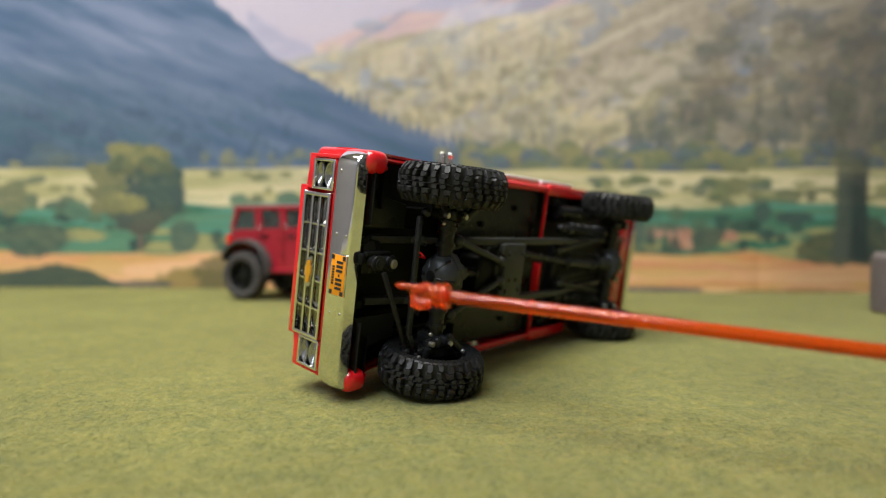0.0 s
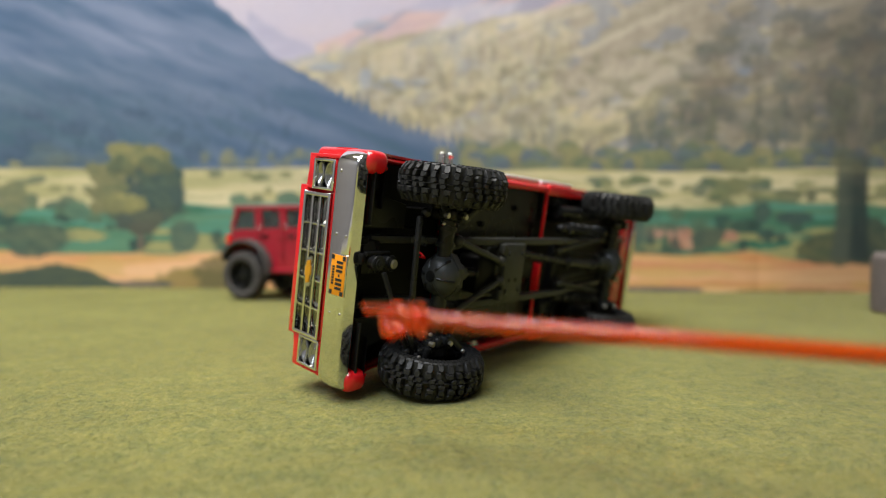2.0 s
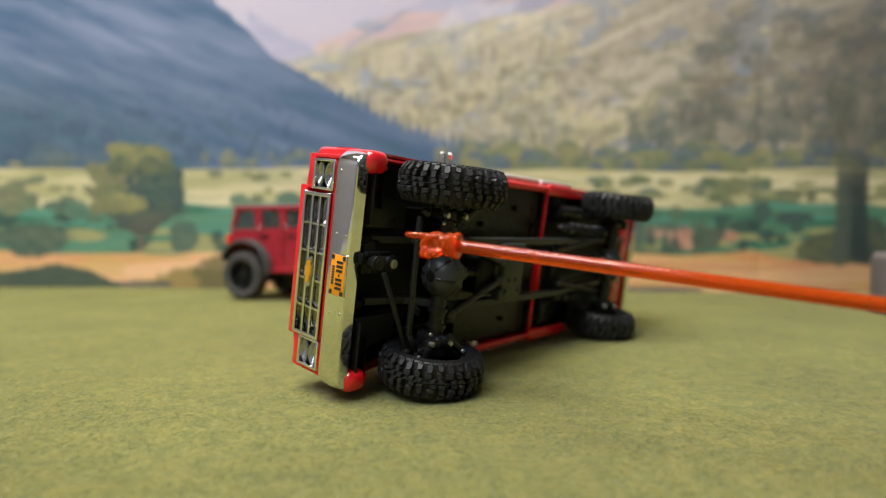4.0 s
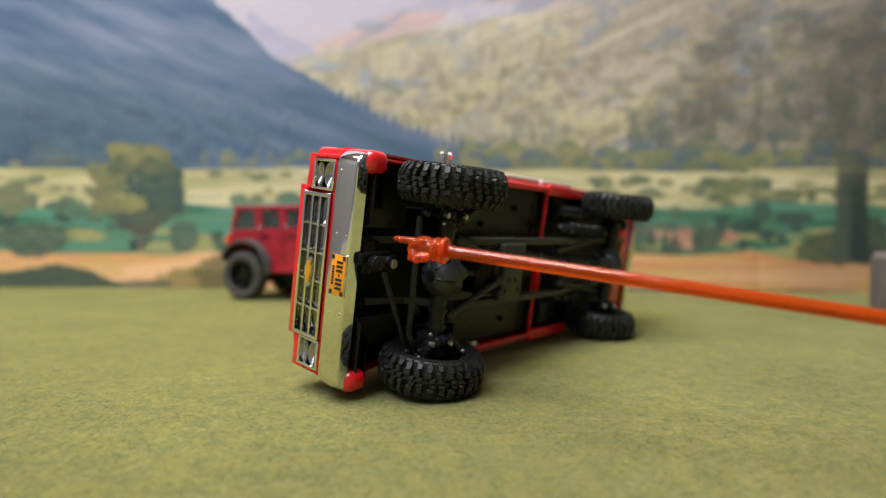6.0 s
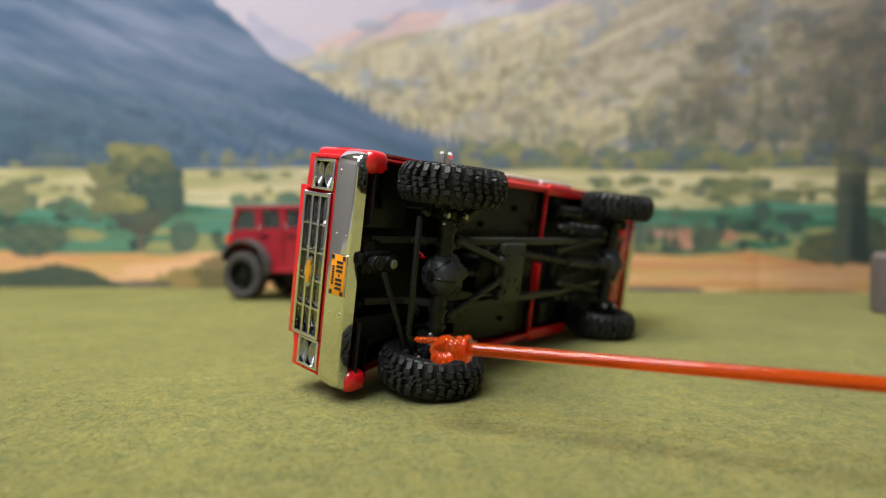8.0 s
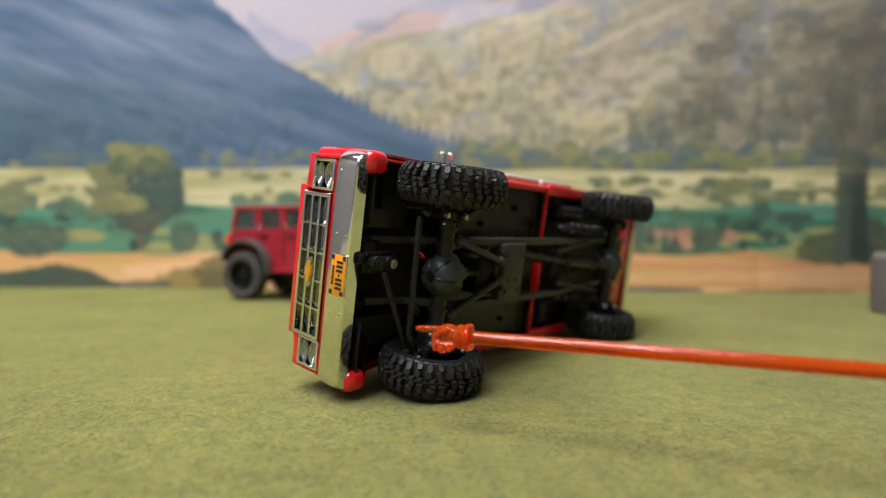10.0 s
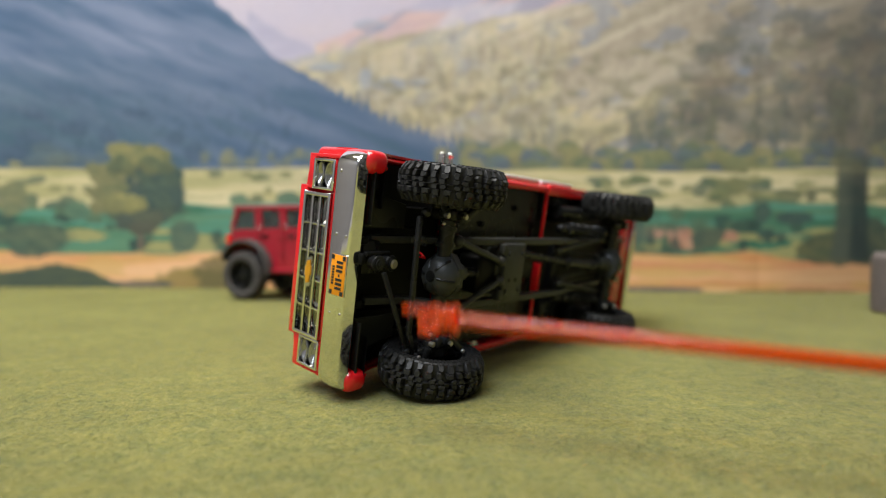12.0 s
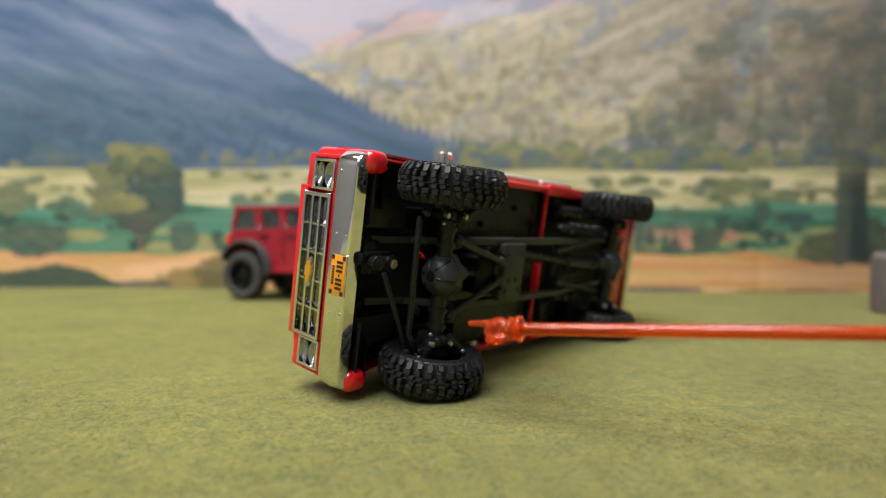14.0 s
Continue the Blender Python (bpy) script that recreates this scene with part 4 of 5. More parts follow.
    for mark in marks:
        on_plate("dark_bar", [mark], PLATE_INK)

    # inner liners and floor pans
    bm = bmesh.new()
    prism(bm, [(-0.0345, 0.0535), (-0.1315, 0.0535), (-0.1315, -0.0535), (-0.0345, -0.0535)], 0.003, "Z", 0.0235, 0.0005)
    part("floor_pan", bm, PLASTIC_SHEEN, truck, smooth=30)
    bm = bmesh.new()
    box(bm, (0.0025, 0, 0.0385), (0.077, 0.072, 0.002))
    for y in (0.0225, -0.0245):
        box(bm, (0.0120, y, 0.0345), (0.054, 0.0015, 0.008), 0.0004)
    box(bm, (0.0410, 0, 0.0300), (0.0015, 0.050, 0.017), 0.0004)
    part("engine_bay", bm, PLASTIC, truck)
    for s in (1, -1):
        bm = bmesh.new()
        prism(bm, [(0.0412, s * 0.0240), (0.0412, s * 0.0545), (0.0345, s * 0.0545), (0.0300, s * 0.0400), (0.0120, s * 0.0370), (0.0120, s * 0.0240)], 0.0014, "Z", 0.0206, 0.0003)
        box(bm, (0.0405, s * 0.0400, 0.0185), (0.0012, 0.0290, 0.0044), 0.0004)
        part("front_apron", bm, PLASTIC_SHEEN, truck)
    for y, x in ((0.0125, 0.0385), (-0.0060, 0.0390), (-0.0180, 0.0380)):
        bm = bmesh.new()
        rod(bm, (x, y, 0.0215), (x, y, 0.0290), 0.0018, 12, bevel=0.0004)
        part("post", bm, PLASTIC, truck)
    for s in (1, -1):
        for xc in (0.0, -WB):
            bm = bmesh.new()
            rows = [[(xc + 0.0375 * math.cos(a), s * y, 0.004 + 0.0375 * math.sin(a)) for y in (0.034, 0.046, 0.0575)] for a in np.linspace(0.3, math.pi - 0.3, 16)]
            sheet(bm, rows)
            box(bm, (xc, s * 0.0345, 0.033), (0.072, 0.001, 0.02))
            part("wheel_well", bm, PLASTIC, truck)
    bm = bmesh.new()
    box(bm, (-0.2210, 0, 0.0330), (0.166, 0.108, 0.002))
    part("bed_underside", bm, PLASTIC, truck)
    for k in range(5):
        for s in (1, -1):
            bm = bmesh.new()
            box(bm, (-0.1475, s * (0.0385 + 0.0036 * k), 0.0270), (0.020, 0.0016, 0.006), 0.0004)
            part("floor_rib", bm, PLASTIC_SHEEN, truck)
    for s in (1, -1):
        bm = bmesh.new()
        box(bm, (-0.1725, s * 0.043, 0.0270), (0.028, 0.022, 0.009), 0.003, seg=3)
        part("inner_liner", bm, PLASTIC_SHEEN, truck)
    # red seam strips and rocker flanges
    strips = [((-0.1335, 0.0365, 0.0180), (0.0016, 0.038, 0.0026)), ((-0.1335, -0.0410, 0.0180), (0.0016, 0.028, 0.0026)), ((-0.1345, -0.011, 0.0185), (0.003, 0.023, 0.006))]
    for s in (1, -1):
        strips += [((-0.086, s * 0.0560, 0.0178), (0.094, 0.0046, 0.0038)), ((-0.1615, s * 0.0560, 0.0180), (0.056, 0.0080, 0.0044))]
    for c, sz in strips:
        bm = bmesh.new()
        box(bm, c, sz, 0.0005 if sz[0] < 0.01 else 0.0017, seg=4)
        part("body_flange", bm, RED, truck)
    for x, s in ((-0.100, 1), (-0.100, -1), (-0.062, 1), (-0.126, 1), (-0.126, -1)):
        bm = bmesh.new()
        rod(bm, (x, s * (0.040 if x == -0.1 else 0.028), 0.0212), (x, s * (0.040 if x == -0.1 else 0.028), 0.0240), 0.0019, 14, bevel=0.0004)
        part("screw", bm, PLASTIC, truck)

    # ladder frame
    for s in (1, -1):
        bm = bmesh.new()
        bar(bm, (0.030, s * 0.0170, 0.0290), (0.004, s * 0.0175, 0.0240), 0.004, 0.007)
        bar(bm, (0.004, s * 0.0175, 0.0240), (-0.020, s * 0.0190, 0.0060), 0.004, 0.007)
        bar(bm, (-0.020, s * 0.0190, 0.0060), (-0.140, s * 0.0195, 0.0040), 0.004, 0.0065)
        bar(bm, (-0.140, s * 0.0195, 0.0040), (-0.200, s * 0.0190, 0.0130), 0.004, 0.007)
        bar(bm, (-0.200, s * 0.0190, 0.0130), (-0.288, s * 0.0190, 0.0180), 0.004, 0.007)
        part("frame_rail", bm, FRAME, truck)
    bm = bmesh.new()
    box(bm, (-0.0700, 0, 0.0010), (0.023, 0.037, 0.006), 0.0012)
    box(bm, (-0.0700, 0, 0.0070), (0.030, 0.030, 0.010), 0.002)
    for y in (0.0145, -0.0145):
        box(bm, (-0.0590, y, 0.0010), (0.006, 0.007, 0.006), 0.0012)
    for y in (0.012, -0.012):
        for x in (-0.063, -0.078):
            rod(bm, (x, y, -0.0030), (x, y, -0.0015), 0.0015, 12)
    part("skid_plate", bm, FRAME, truck, "dark grey skid plate")
    # Raised black discs stand in for the shade inside drilled holes.
    for x in (-0.0650, -0.0725):
        bm = bmesh.new()
        rod(bm, (x, -0.0050, -0.0023), (x, -0.0050, -0.0017), 0.0014, 14)
        part("hole_shade_disc", bm, PLASTIC, truck)
    for x in (-0.145, -0.268):
        bm = bmesh.new()
        bar(bm, (x, -0.019, 0.013), (x, 0.019, 0.013), 0.006, 0.006)
        part("crossmember", bm, PLASTIC, truck)
    bm = bmesh.new()
    box(bm, (-0.104, 0.001, 0.0200), (0.030, 0.022, 0.014), 0.003, seg=3)
    box(bm, (-0.050, -0.002, 0.0120), (0.022, 0.024, 0.018), 0.003, seg=3)
    part("gearbox", bm, PLASTIC, truck)

    # axles
    for xa, d in ((0.0, 1), (-WB, -1)):
        axle = new("front_axle" if d > 0 else "rear_axle")
        axle.parent = truck
        axle.matrix_local = Matrix.Translation((xa, 0, 0))
        bm = bmesh.new()
        rod(bm, (0, -0.036, 0), (0, 0.036, 0), 0.0044, 18)
        for y in (-0.027, 0.027, -0.018, 0.018):
            rod(bm, (0, y - 0.0015, 0), (0, y + 0.0015, 0), 0.0056, 18, bevel=0.0005)
        part("axle_tube", bm, PLASTIC_SHEEN, axle)
        bm = bmesh.new()
        yd = 0.001
        ball(bm, (0.0005 * d, yd, 0), 0.0118, (0.80, 1.0, 1.0), 24, 16)
        flange = [(yd + 0.0142 * math.cos(q) * (1.0 if k % 2 else 0.985), 0.0122 * math.sin(q)) for k, q in enumerate(np.linspace(math.pi / 8, 2 * math.pi + math.pi / 8, 8, endpoint=False))]
        prism(bm, flange, -0.0022 * d, "X", 0.0004 * d, 0.0005)
        prism(bm, [(yd + (y - yd) * 0.93, z * 0.93) for y, z in flange], -0.0042 * d, "X", -0.0020 * d, 0.0005)
        for q in np.linspace(0.2, 2 * math.pi + 0.2, 8, endpoint=False):
            rod(bm, (0.0002 * d, yd + 0.0126 * math.cos(q), 0.0109 * math.sin(q)), (0.0010 * d, yd + 0.0126 * math.cos(q), 0.0109 * math.sin(q)), 0.0007, 8)
        rod(bm, (-0.004 * d, yd, 0), (-0.019 * d, yd + 0.0005, 0.002), 0.0066, 18, 0.0048)
        part("differential", bm, FRAME, axle, "dark ribbed differential cover")
        bm = bmesh.new()
        for k in range(6):
            a = 2 * math.pi * k / 6 + 0.4
            pts = [(d * (0.0006 + 0.0092 * math.cos(e)), yd + 0.0117 * math.sin(e) * math.cos(a), 0.0117 * math.sin(e) * math.sin(a)) for e in np.linspace(0.38, 1.35, 6)]
            tube_path(bm, pts, 0.00075, 8)
        rod(bm, (0.0080 * d, yd, 0), (0.0102 * d, yd, 0), 0.0034, 20, 0.0030, 0.0005)
        part("cover_rib", bm, PLASTIC_SHEEN, axle)
        for s in (1, -1):
            bm = bmesh.new()
            box(bm, (0, s * 0.0350, 0), (0.013, 0.007, 0.017), 0.0022, seg=3)
            box(bm, (0.006, s * 0.0355, -0.004), (0.011, 0.005, 0.006), 0.0015)
            rod(bm, (0, s * 0.034, -0.011), (0, s * 0.034, 0.011), 0.0032, 14, bevel=0.0006)
            rod(bm, (0.000, s * 0.0365, 0), (0.0, s * 0.043, 0), 0.0085, 22, bevel=0.001)
            part("knuckle", bm, PLASTIC_SHEEN, axle)
            for x, z in ((0.010, -0.0085), (0.0, -0.0125), (-0.006, -0.007)):
                bm = bmesh.new()
                rod(bm, (x, s * 0.0345, z), (x, s * 0.0345, z + 0.003), 0.0015, 10, bevel=0.0003)
                part("screw", bm, STEEL, axle)
    # steering linkage and servo
    bm = bmesh.new()
    bar(bm, (0.0225, 0.0330, 0.0005), (0.0215, -0.0300, 0.0000), 0.0028, 0.0028, 0.0008)
    bar(bm, (0.0215, -0.0295, 0.0000), (0.0150, -0.0400, 0.0000), 0.0028, 0.0028, 0.0008)
    for x, y in ((0.0185, 0.0350), (0.0135, -0.0415)):
        ball(bm, (x, y, 0.0), 0.0028, u=14, v=8)
    part("tie_rod", bm, PLASTIC_SHEEN, truck)
    bm = bmesh.new()
    bar(bm, (0.0375, 0.0030, 0.0070), (0.0200, -0.0385, 0.0020), 0.0026, 0.0022, 0.0007)
    ball(bm, (0.0195, -0.0395, 0.002), 0.0022, u=14, v=8)
    part("drag_link", bm, PLASTIC_SHEEN, truck)
    bm = bmesh.new()
    box(bm, (0.0345, 0.0080, 0.0265), (0.012, 0.018, 0.012), 0.0012)
    for x, y in ((0.0385, 0.0068), (0.0295, 0.0066)):
        rod(bm, (x, y, 0.0160), (x, y, 0.0086), 0.0036, 20, bevel=0.0008)
        lathe(bm, [(0.0040, -0.0006), (0.0044, 0.0), (0.0040, 0.0006), (0.0034, 0.0)], 20, Matrix.Translation((x, y, 0.0105)) @ Matrix.Rotation(math.pi / 2, 4, "X"), closed=True)
    box(bm, (0.0340, 0.0067, 0.0130), (0.013, 0.0052, 0.003), 0.001)
    box(bm, (0.0345, 0.0110, 0.0170), (0.017, 0.0026, 0.004), 0.0008)
    part("servo", bm, PLASTIC_SHEEN, truck)
    bm = bmesh.new()
    rod(bm, (0.0295, 0.0066, 0.0090), (0.0295, 0.0066, 0.0074), 0.0025, 18, bevel=0.0007)
    part("screw", bm, STEEL, truck, "bright steel screw")
    bm = bmesh.new()
    rod(bm, (0.0385, 0.0068, 0.0088), (0.0385, 0.0068, 0.0078), 0.0020, 18, bevel=0.0004)
    rod(bm, (0.0385, 0.0068, 0.0079), (0.0385, 0.0068, 0.0074), 0.0009, 6)
    part("screw", bm, PLASTIC_SHEEN, truck)
    for c, sz in (((0.0450, 0.0085, 0.0160), (0.003, 0.0060, 0.0040)), ((0.0410, -0.0160, 0.0220), (0.006, 0.004, 0.006)), ((0.0410, 0.0170, 0.0220), (0.006, 0.004, 0.006))):
        bm = bmesh.new()
        box(bm, c, sz, 0.0013)
        part("bumper_mount", bm, PLASTIC, truck)
    bm = bmesh.new()
    tube_path(bm, [(0.0130, 0.0150, 0.0110), (0.0108, 0.0114, 0.0058), (0.0088, 0.0100, 0.0060), (0.0050, 0.0090, 0.0140)], 0.0005)
    part("lead", bm, RED, truck, "thin red lead wire")
    # steering knuckle arms, horns and ball studs
    for s in (1, -1):
        bm = bmesh.new()
        bar(bm, (0.004, s * 0.0375, -0.004), (0.0150, s * 0.0400, -0.0015), 0.0045, 0.0040, 0.0010)
        bar(bm, (-0.002, s * 0.0310, -0.0075), (-0.011, s * 0.0400, -0.0100), 0.0040, 0.0036, 0.0010)
        rod(bm, (0.0110, s * 0.0365, -0.0060), (0.0110, s * 0.0425, -0.0040), 0.0024, 14, bevel=0.0005)
        part("knuckle_arm", bm, PLASTIC_SHEEN, truck)
        for c in ((0.0150, s * 0.0420, -0.0032), (-0.0110, s * 0.0400, -0.0125), (0.0090, s * 0.0300, -0.0045)):
            bm = bmesh.new()
            ball(bm, c, 0.0011, u=12, v=8)
            part("stud", bm, STEEL, truck)
    # spring ends beside the axle
    for s in (1, -1):
        for k in range(3):
            bm = bmesh.new()
            lathe(bm, [(0.0030, -0.0005), (0.0036, 0.0), (0.0030, 0.0005), (0.0024, 0.0)], 18, Matrix.Translation((0.0125 - 0.0020 * k, s * 0.0190, 0.0060 + 0.0016 * k)) @ Matrix.Rotation(0.9, 4, "Z"), closed=True)
            part("spring_ring", bm, PLASTIC_SHEEN, truck)

    # suspension links
    for a, b, r in (((-0.0095, 0.0203, -0.001), (-0.0560, 0.0072, 0.000), 0.0020), ((-0.0095, -0.0218, -0.001), (-0.0570, -0.0052, 0.000), 0.0020),
                    ((-0.010, 0.0150, 0.006), (-0.030, 0.0170, 0.009), 0.0018),
                    ((-0.137, 0.0127, 0.0040), (-0.222, 0.0225, 0.004), 0.0020), ((-0.144, -0.0125, 0.0040), (-0.222, -0.0247, 0.004), 0.0020),
                    ((-0.150, 0.0120, 0.0120), (-0.214, 0.0050, 0.0090), 0.0016), ((-0.150, -0.0120, 0.0120), (-0.214, -0.0050, 0.0090), 0.0016)):
        bm = bmesh.new()
        rod(bm, a, b, r, 14)
        for p in (a, b):
            ball(bm, p, r * 1.75, u=14, v=8)
        part("suspension_link", bm, FRAME, truck)
    for pts, r in ((((-0.088, 0.0108, 0.0040), (-0.155, 0.0030, 0.0040)), 0.0030), (((-0.152, 0.0033, 0.004), (-0.190, 0.0000, 0.0030)), 0.0042), (((-0.192, 0.0000, 0.0030), (-0.206, 0.0005, 0.0015)), 0.0034), (((-0.040, -0.001, 0.008), (-0.018, 0.001, 0.002)), 0.0034)):
        bm = bmesh.new()
        rod(bm, pts[0], pts[1], r, 18, bevel=0.0006)
        for p in pts:
            ball(bm, p, r * 1.25, u=16, v=10)
        part("drive_shaft", bm, PLASTIC_SHEEN, truck)
    # coil-over shocks
    for a, b in (((-0.141, 0.0286, 0.007), (-0.213, 0.0268, 0.003)), ((-0.146, -0.0240, 0.007), (-0.212, -0.0305, 0.003)), ((-0.030, 0.0280, 0.022), (-0.004, 0.0275, 0.002)), ((-0.030, -0.0280, 0.022), (-0.004, -0.0275, 0.002))):
        shock = new("shock_absorber")
        shock.parent = truck
        A, B = Vector(a), Vector(b)
        bm = bmesh.new()
        rod(bm, A, A.lerp(B, 0.55), 0.0030, 16, bevel=0.0005)
        rod(bm, A.lerp(B, 0.5), B, 0.0012, 10)
        ball(bm, A, 0.0032, u=14, v=8)
        ball(bm, B, 0.0030, u=14, v=8)
        rod(bm, A.lerp(B, 0.12), A.lerp(B, 0.17), 0.0048, 18)
        rod(bm, A.lerp(B, 0.88), A.lerp(B, 0.92), 0.0048, 18)
        part("damper", bm, PLASTIC_SHEEN, shock)
        bm = bmesh.new()
        ax = (B - A).normalized()
        u1 = ax.orthogonal().normalized()
        u2 = ax.cross(u1)
        pts = [A.lerp(B, 0.16 + 0.73 * k / 120) + 0.0043 * (u1 * math.cos(k * 0.55) + u2 * math.sin(k * 0.55)) for k in range(121)]
        for p, q in zip(pts, pts[1:]):
            rod(bm, p, q, 0.00062, 6)
        part("coil_spring", bm, PLASTIC_SHEEN, shock)
    bm = bmesh.new()
    pts = [(-0.092, -0.016, 0.012), (-0.112, -0.020, 0.004), (-0.135, -0.018, 0.003), (-0.152, -0.010, 0.010), (-0.165, -0.012, 0.020)]
    tube_path(bm, pts, 0.0013)
    part("cable", bm, PLASTIC, truck)
    # Cylinder and stub added to imitate a highlight on the arch liner.
    bm = bmesh.new()
    rod(bm, (-0.185, 0.040, 0.016), (-0.150, 0.040, 0.018), 0.006, 18, bevel=0.0015)
    rod(bm, (-0.185, 0.040, 0.016), (-0.198, 0.039, 0.014), 0.0022, 12)
    part("liner_highlight", bm, PLASTIC_SHEEN, truck)
    return truck


# ---------------------------------------------------------------- upright off-roader
def build_off_roader():
    """x forwards, y to its left, z up, origin on the ground below the rear axle's middle."""
    yaw = radians(-20)
    hw = 0.043
    m = Matrix.Translation((-0.2660 + 0.047 * math.sin(-yaw), 0.7330 + 0.047 * math.cos(yaw), 0)) @ Matrix.Rotation(yaw, 4, "Z")
    roader = thing("toy_off_roader", None, None, "wine-red boxy scale model off-roader standing on the felt", "toy car", m=m)
    R, W = 0.0325, 0.022
    tyre, rim = tyre_mesh(R, W, RUBBER_GREY, 26), rim_mesh(R, W, PLASTIC_SHEEN, 6)
    wb = 0.155
    for k, (x, s) in enumerate(((0, 1), (0, -1), (wb, 1), (wb, -1))):
        mm = Matrix.Translation((x, s * 0.047, R)) @ (Matrix() if s > 0 else Matrix.Rotation(math.pi, 4, "Z"))
        add_wheel(roader, tyre, rim, mm, 0.4 * k)
    bm = bmesh.new()
    low = [(-0.030, 0.062), (-0.030, 0.094), (0.100, 0.098), (0.190, 0.092), (0.190, 0.058)] + [(wb + 0.034 * math.cos(a), 0.034 + 0.038 * math.sin(a)) for a in np.linspace(0.5, math.pi - 0.35, 10)] + \
          [(wb - 0.040, 0.041), (0.042, 0.041)] + [(0.0365 * math.cos(a), 0.037 + 0.0455 * math.sin(a)) for a in np.linspace(0.2, math.pi - 0.62, 12)]
    prism(bm, low, 2 * hw, "Y", -hw, 0.0015)
    part("body", bm, DARK_RED, roader)
    # hard top with window openings on each side
    for s in (1, -1):
        bm = bmesh.new()
        y0, y1 = s * hw, s * (hw - 0.004)
        z0, z1 = 0.095, 0.121
        for xa, xb, xt0, xt1 in ((-0.030, -0.025, -0.023, -0.017), (0.012, 0.022, 0.011, 0.021), (0.052, 0.062, 0.050, 0.060), (0.094, 0.100, 0.084, 0.091)):
            prism(bm, [(xa, z0), (xb, z0), (xt1, z1), (xt0, z1)], s * 0.004, "Y", s * (hw - 0.004))
        box(bm, (0.0345, s * (hw - 0.002), 0.1235), (0.117, 0.004, 0.006), 0.001)
        part("window_frame", bm, DARK_RED, roader)
        for xa, xb in ((-0.023, 0.012), (0.022, 0.052), (0.062, 0.092)):
            bm = bmesh.new()
            prism(bm, [(xa - 0.001, z0), (xb, z0), (xb - 0.001, z1 + 0.001), (xa + (0.006 if xa < 0 else -0.001), z1 + 0.001)], 0.001, "Y", s * (hw - 0.0025))
            part("window", bm, CLEAR, roader, "clear plastic window")
        for x in (0, wb):
            bm = bmesh.new()
            rows = []
            for a in np.linspace(-0.05, math.pi - 0.55, 16):
                c, sn = math.cos(a), math.sin(a)
                rows.append([(x + r * 1.02 * c, s * yy, 0.038 + r * 1.08 * sn) for r, yy in ((0.0372, hw - 0.002), (0.0405, hw - 0.001), (0.0400, hw + 0.012), (0.0378, hw + 0.013), (0.0368, hw + 0.011), (0.0372, hw - 0.002))])
            sheet(bm, rows)
            part("fender_flare", bm, RUBBER_GREY, roader, "grey-black wheel arch flare")
        bm = bmesh.new()
        box(bm, (0.078, s * (hw + 0.003), 0.040), (0.07, 0.010, 0.005), 0.0015)
        part("rock_slider", bm, DARK_RED, roader)
        for x, z in ((0.028, 0.086), (0.070, 0.086)):
            bm = bmesh.new()
            box(bm, (x, s * (hw + 0.0012), z), (0.010, 0.003, 0.004), 0.0012)
            part("door_handle", bm, PLASTIC_SHEEN, roader)
        for x, z in ((0.054, 0.086), (0.056, 0.066), (0.096, 0.086), (0.096, 0.066)):
            bm = bmesh.new()
            box(bm, (x, s * (hw + 0.001), z), (0.007, 0.0028, 0.004), 0.001)
            part("door_hinge", bm, DARK_RED, roader)
        for x, z in ((-0.022, 0.097), (0.018, 0.097), (0.060, 0.098)):
            bm = bmesh.new()
            ball(bm, (x, s * (hw + 0.0004), z), 0.0018, (1, 0.6, 1), 12, 8)
            part("rivet", bm, CHROME_SATIN, roader)
        bm = bmesh.new()
        box(bm, (-0.0315, s * (hw - 0.002), 0.080), (0.006, 0.010, 0.016), 0.0018)
        part("tail_lamp", bm, RED_LENS, roader, "red tail lamp")
        bm = bmesh.new()
        box(bm, (0.093, s * (hw + 0.006), 0.101), (0.004, 0.010, 0.008), 0.0018)
        part("mirror", bm, PLASTIC_SHEEN, roader)
        bm = bmesh.new()
        lathe(bm, [(0.0, 0.002), (0.006, 0.001), (0.0075, -0.001), (0.0, -0.001)], 20, Matrix.Translation((0.191, s * 0.026, 0.080)) @ Matrix.Rotation(-math.pi / 2, 4, "Z"))
        part("headlight", bm, LENS, roader)
        # seam lines of the doors
        for x in (0.019, 0.058, 0.100):
            bm = bmesh.new()
            box(bm, (x, s * (hw + 0.0002), 0.070), (0.0009, 0.0008, 0.048))
            part("door_seam", bm, PLASTIC, roader)
    bm = bmesh.new()
    rows = [[(x, y, 0.1262 + 0.003 * (1 - (y / hw) ** 4)) for y in np.linspace(-hw, hw, 13)] for x in np.linspace(-0.024, 0.094, 10)]
    sheet(bm, rows)
    thicken(bm, 0.002)
    part("roof", bm, ROOF_GREY, roader, "grey roof panel")
    for x, y in ((0.020, 0.020), (0.020, -0.020), (0.072, 0.019), (0.072, -0.019)):
        bm = bmesh.new()
        box(bm, (x, y, 0.094), (0.016, 0.022, 0.016), 0.003, seg=3)
        box(bm, (x - 0.008, y, 0.106), (0.006, 0.020, 0.018), 0.002, seg=3)
        part("seat", bm, PLASTIC, roader)
    bm = bmesh.new()
    bm.faces.new([bm.verts.new(p) for p in ((0.099, -0.040, 0.098), (0.099, 0.040, 0.098), (0.090, 0.038, 0.124), (0.090, -0.038, 0.124))])
    thicken(bm, 0.001)
    part("windscreen", bm, SMOKED, roader)
    bm = bmesh.new()
    box(bm, (-0.0245, 0, 0.108), (0.002, 0.076, 0.026), 0.0006, Matrix.Rotation(0.25, 4, "Y"))
    part("rear_window", bm, CLEAR, roader)
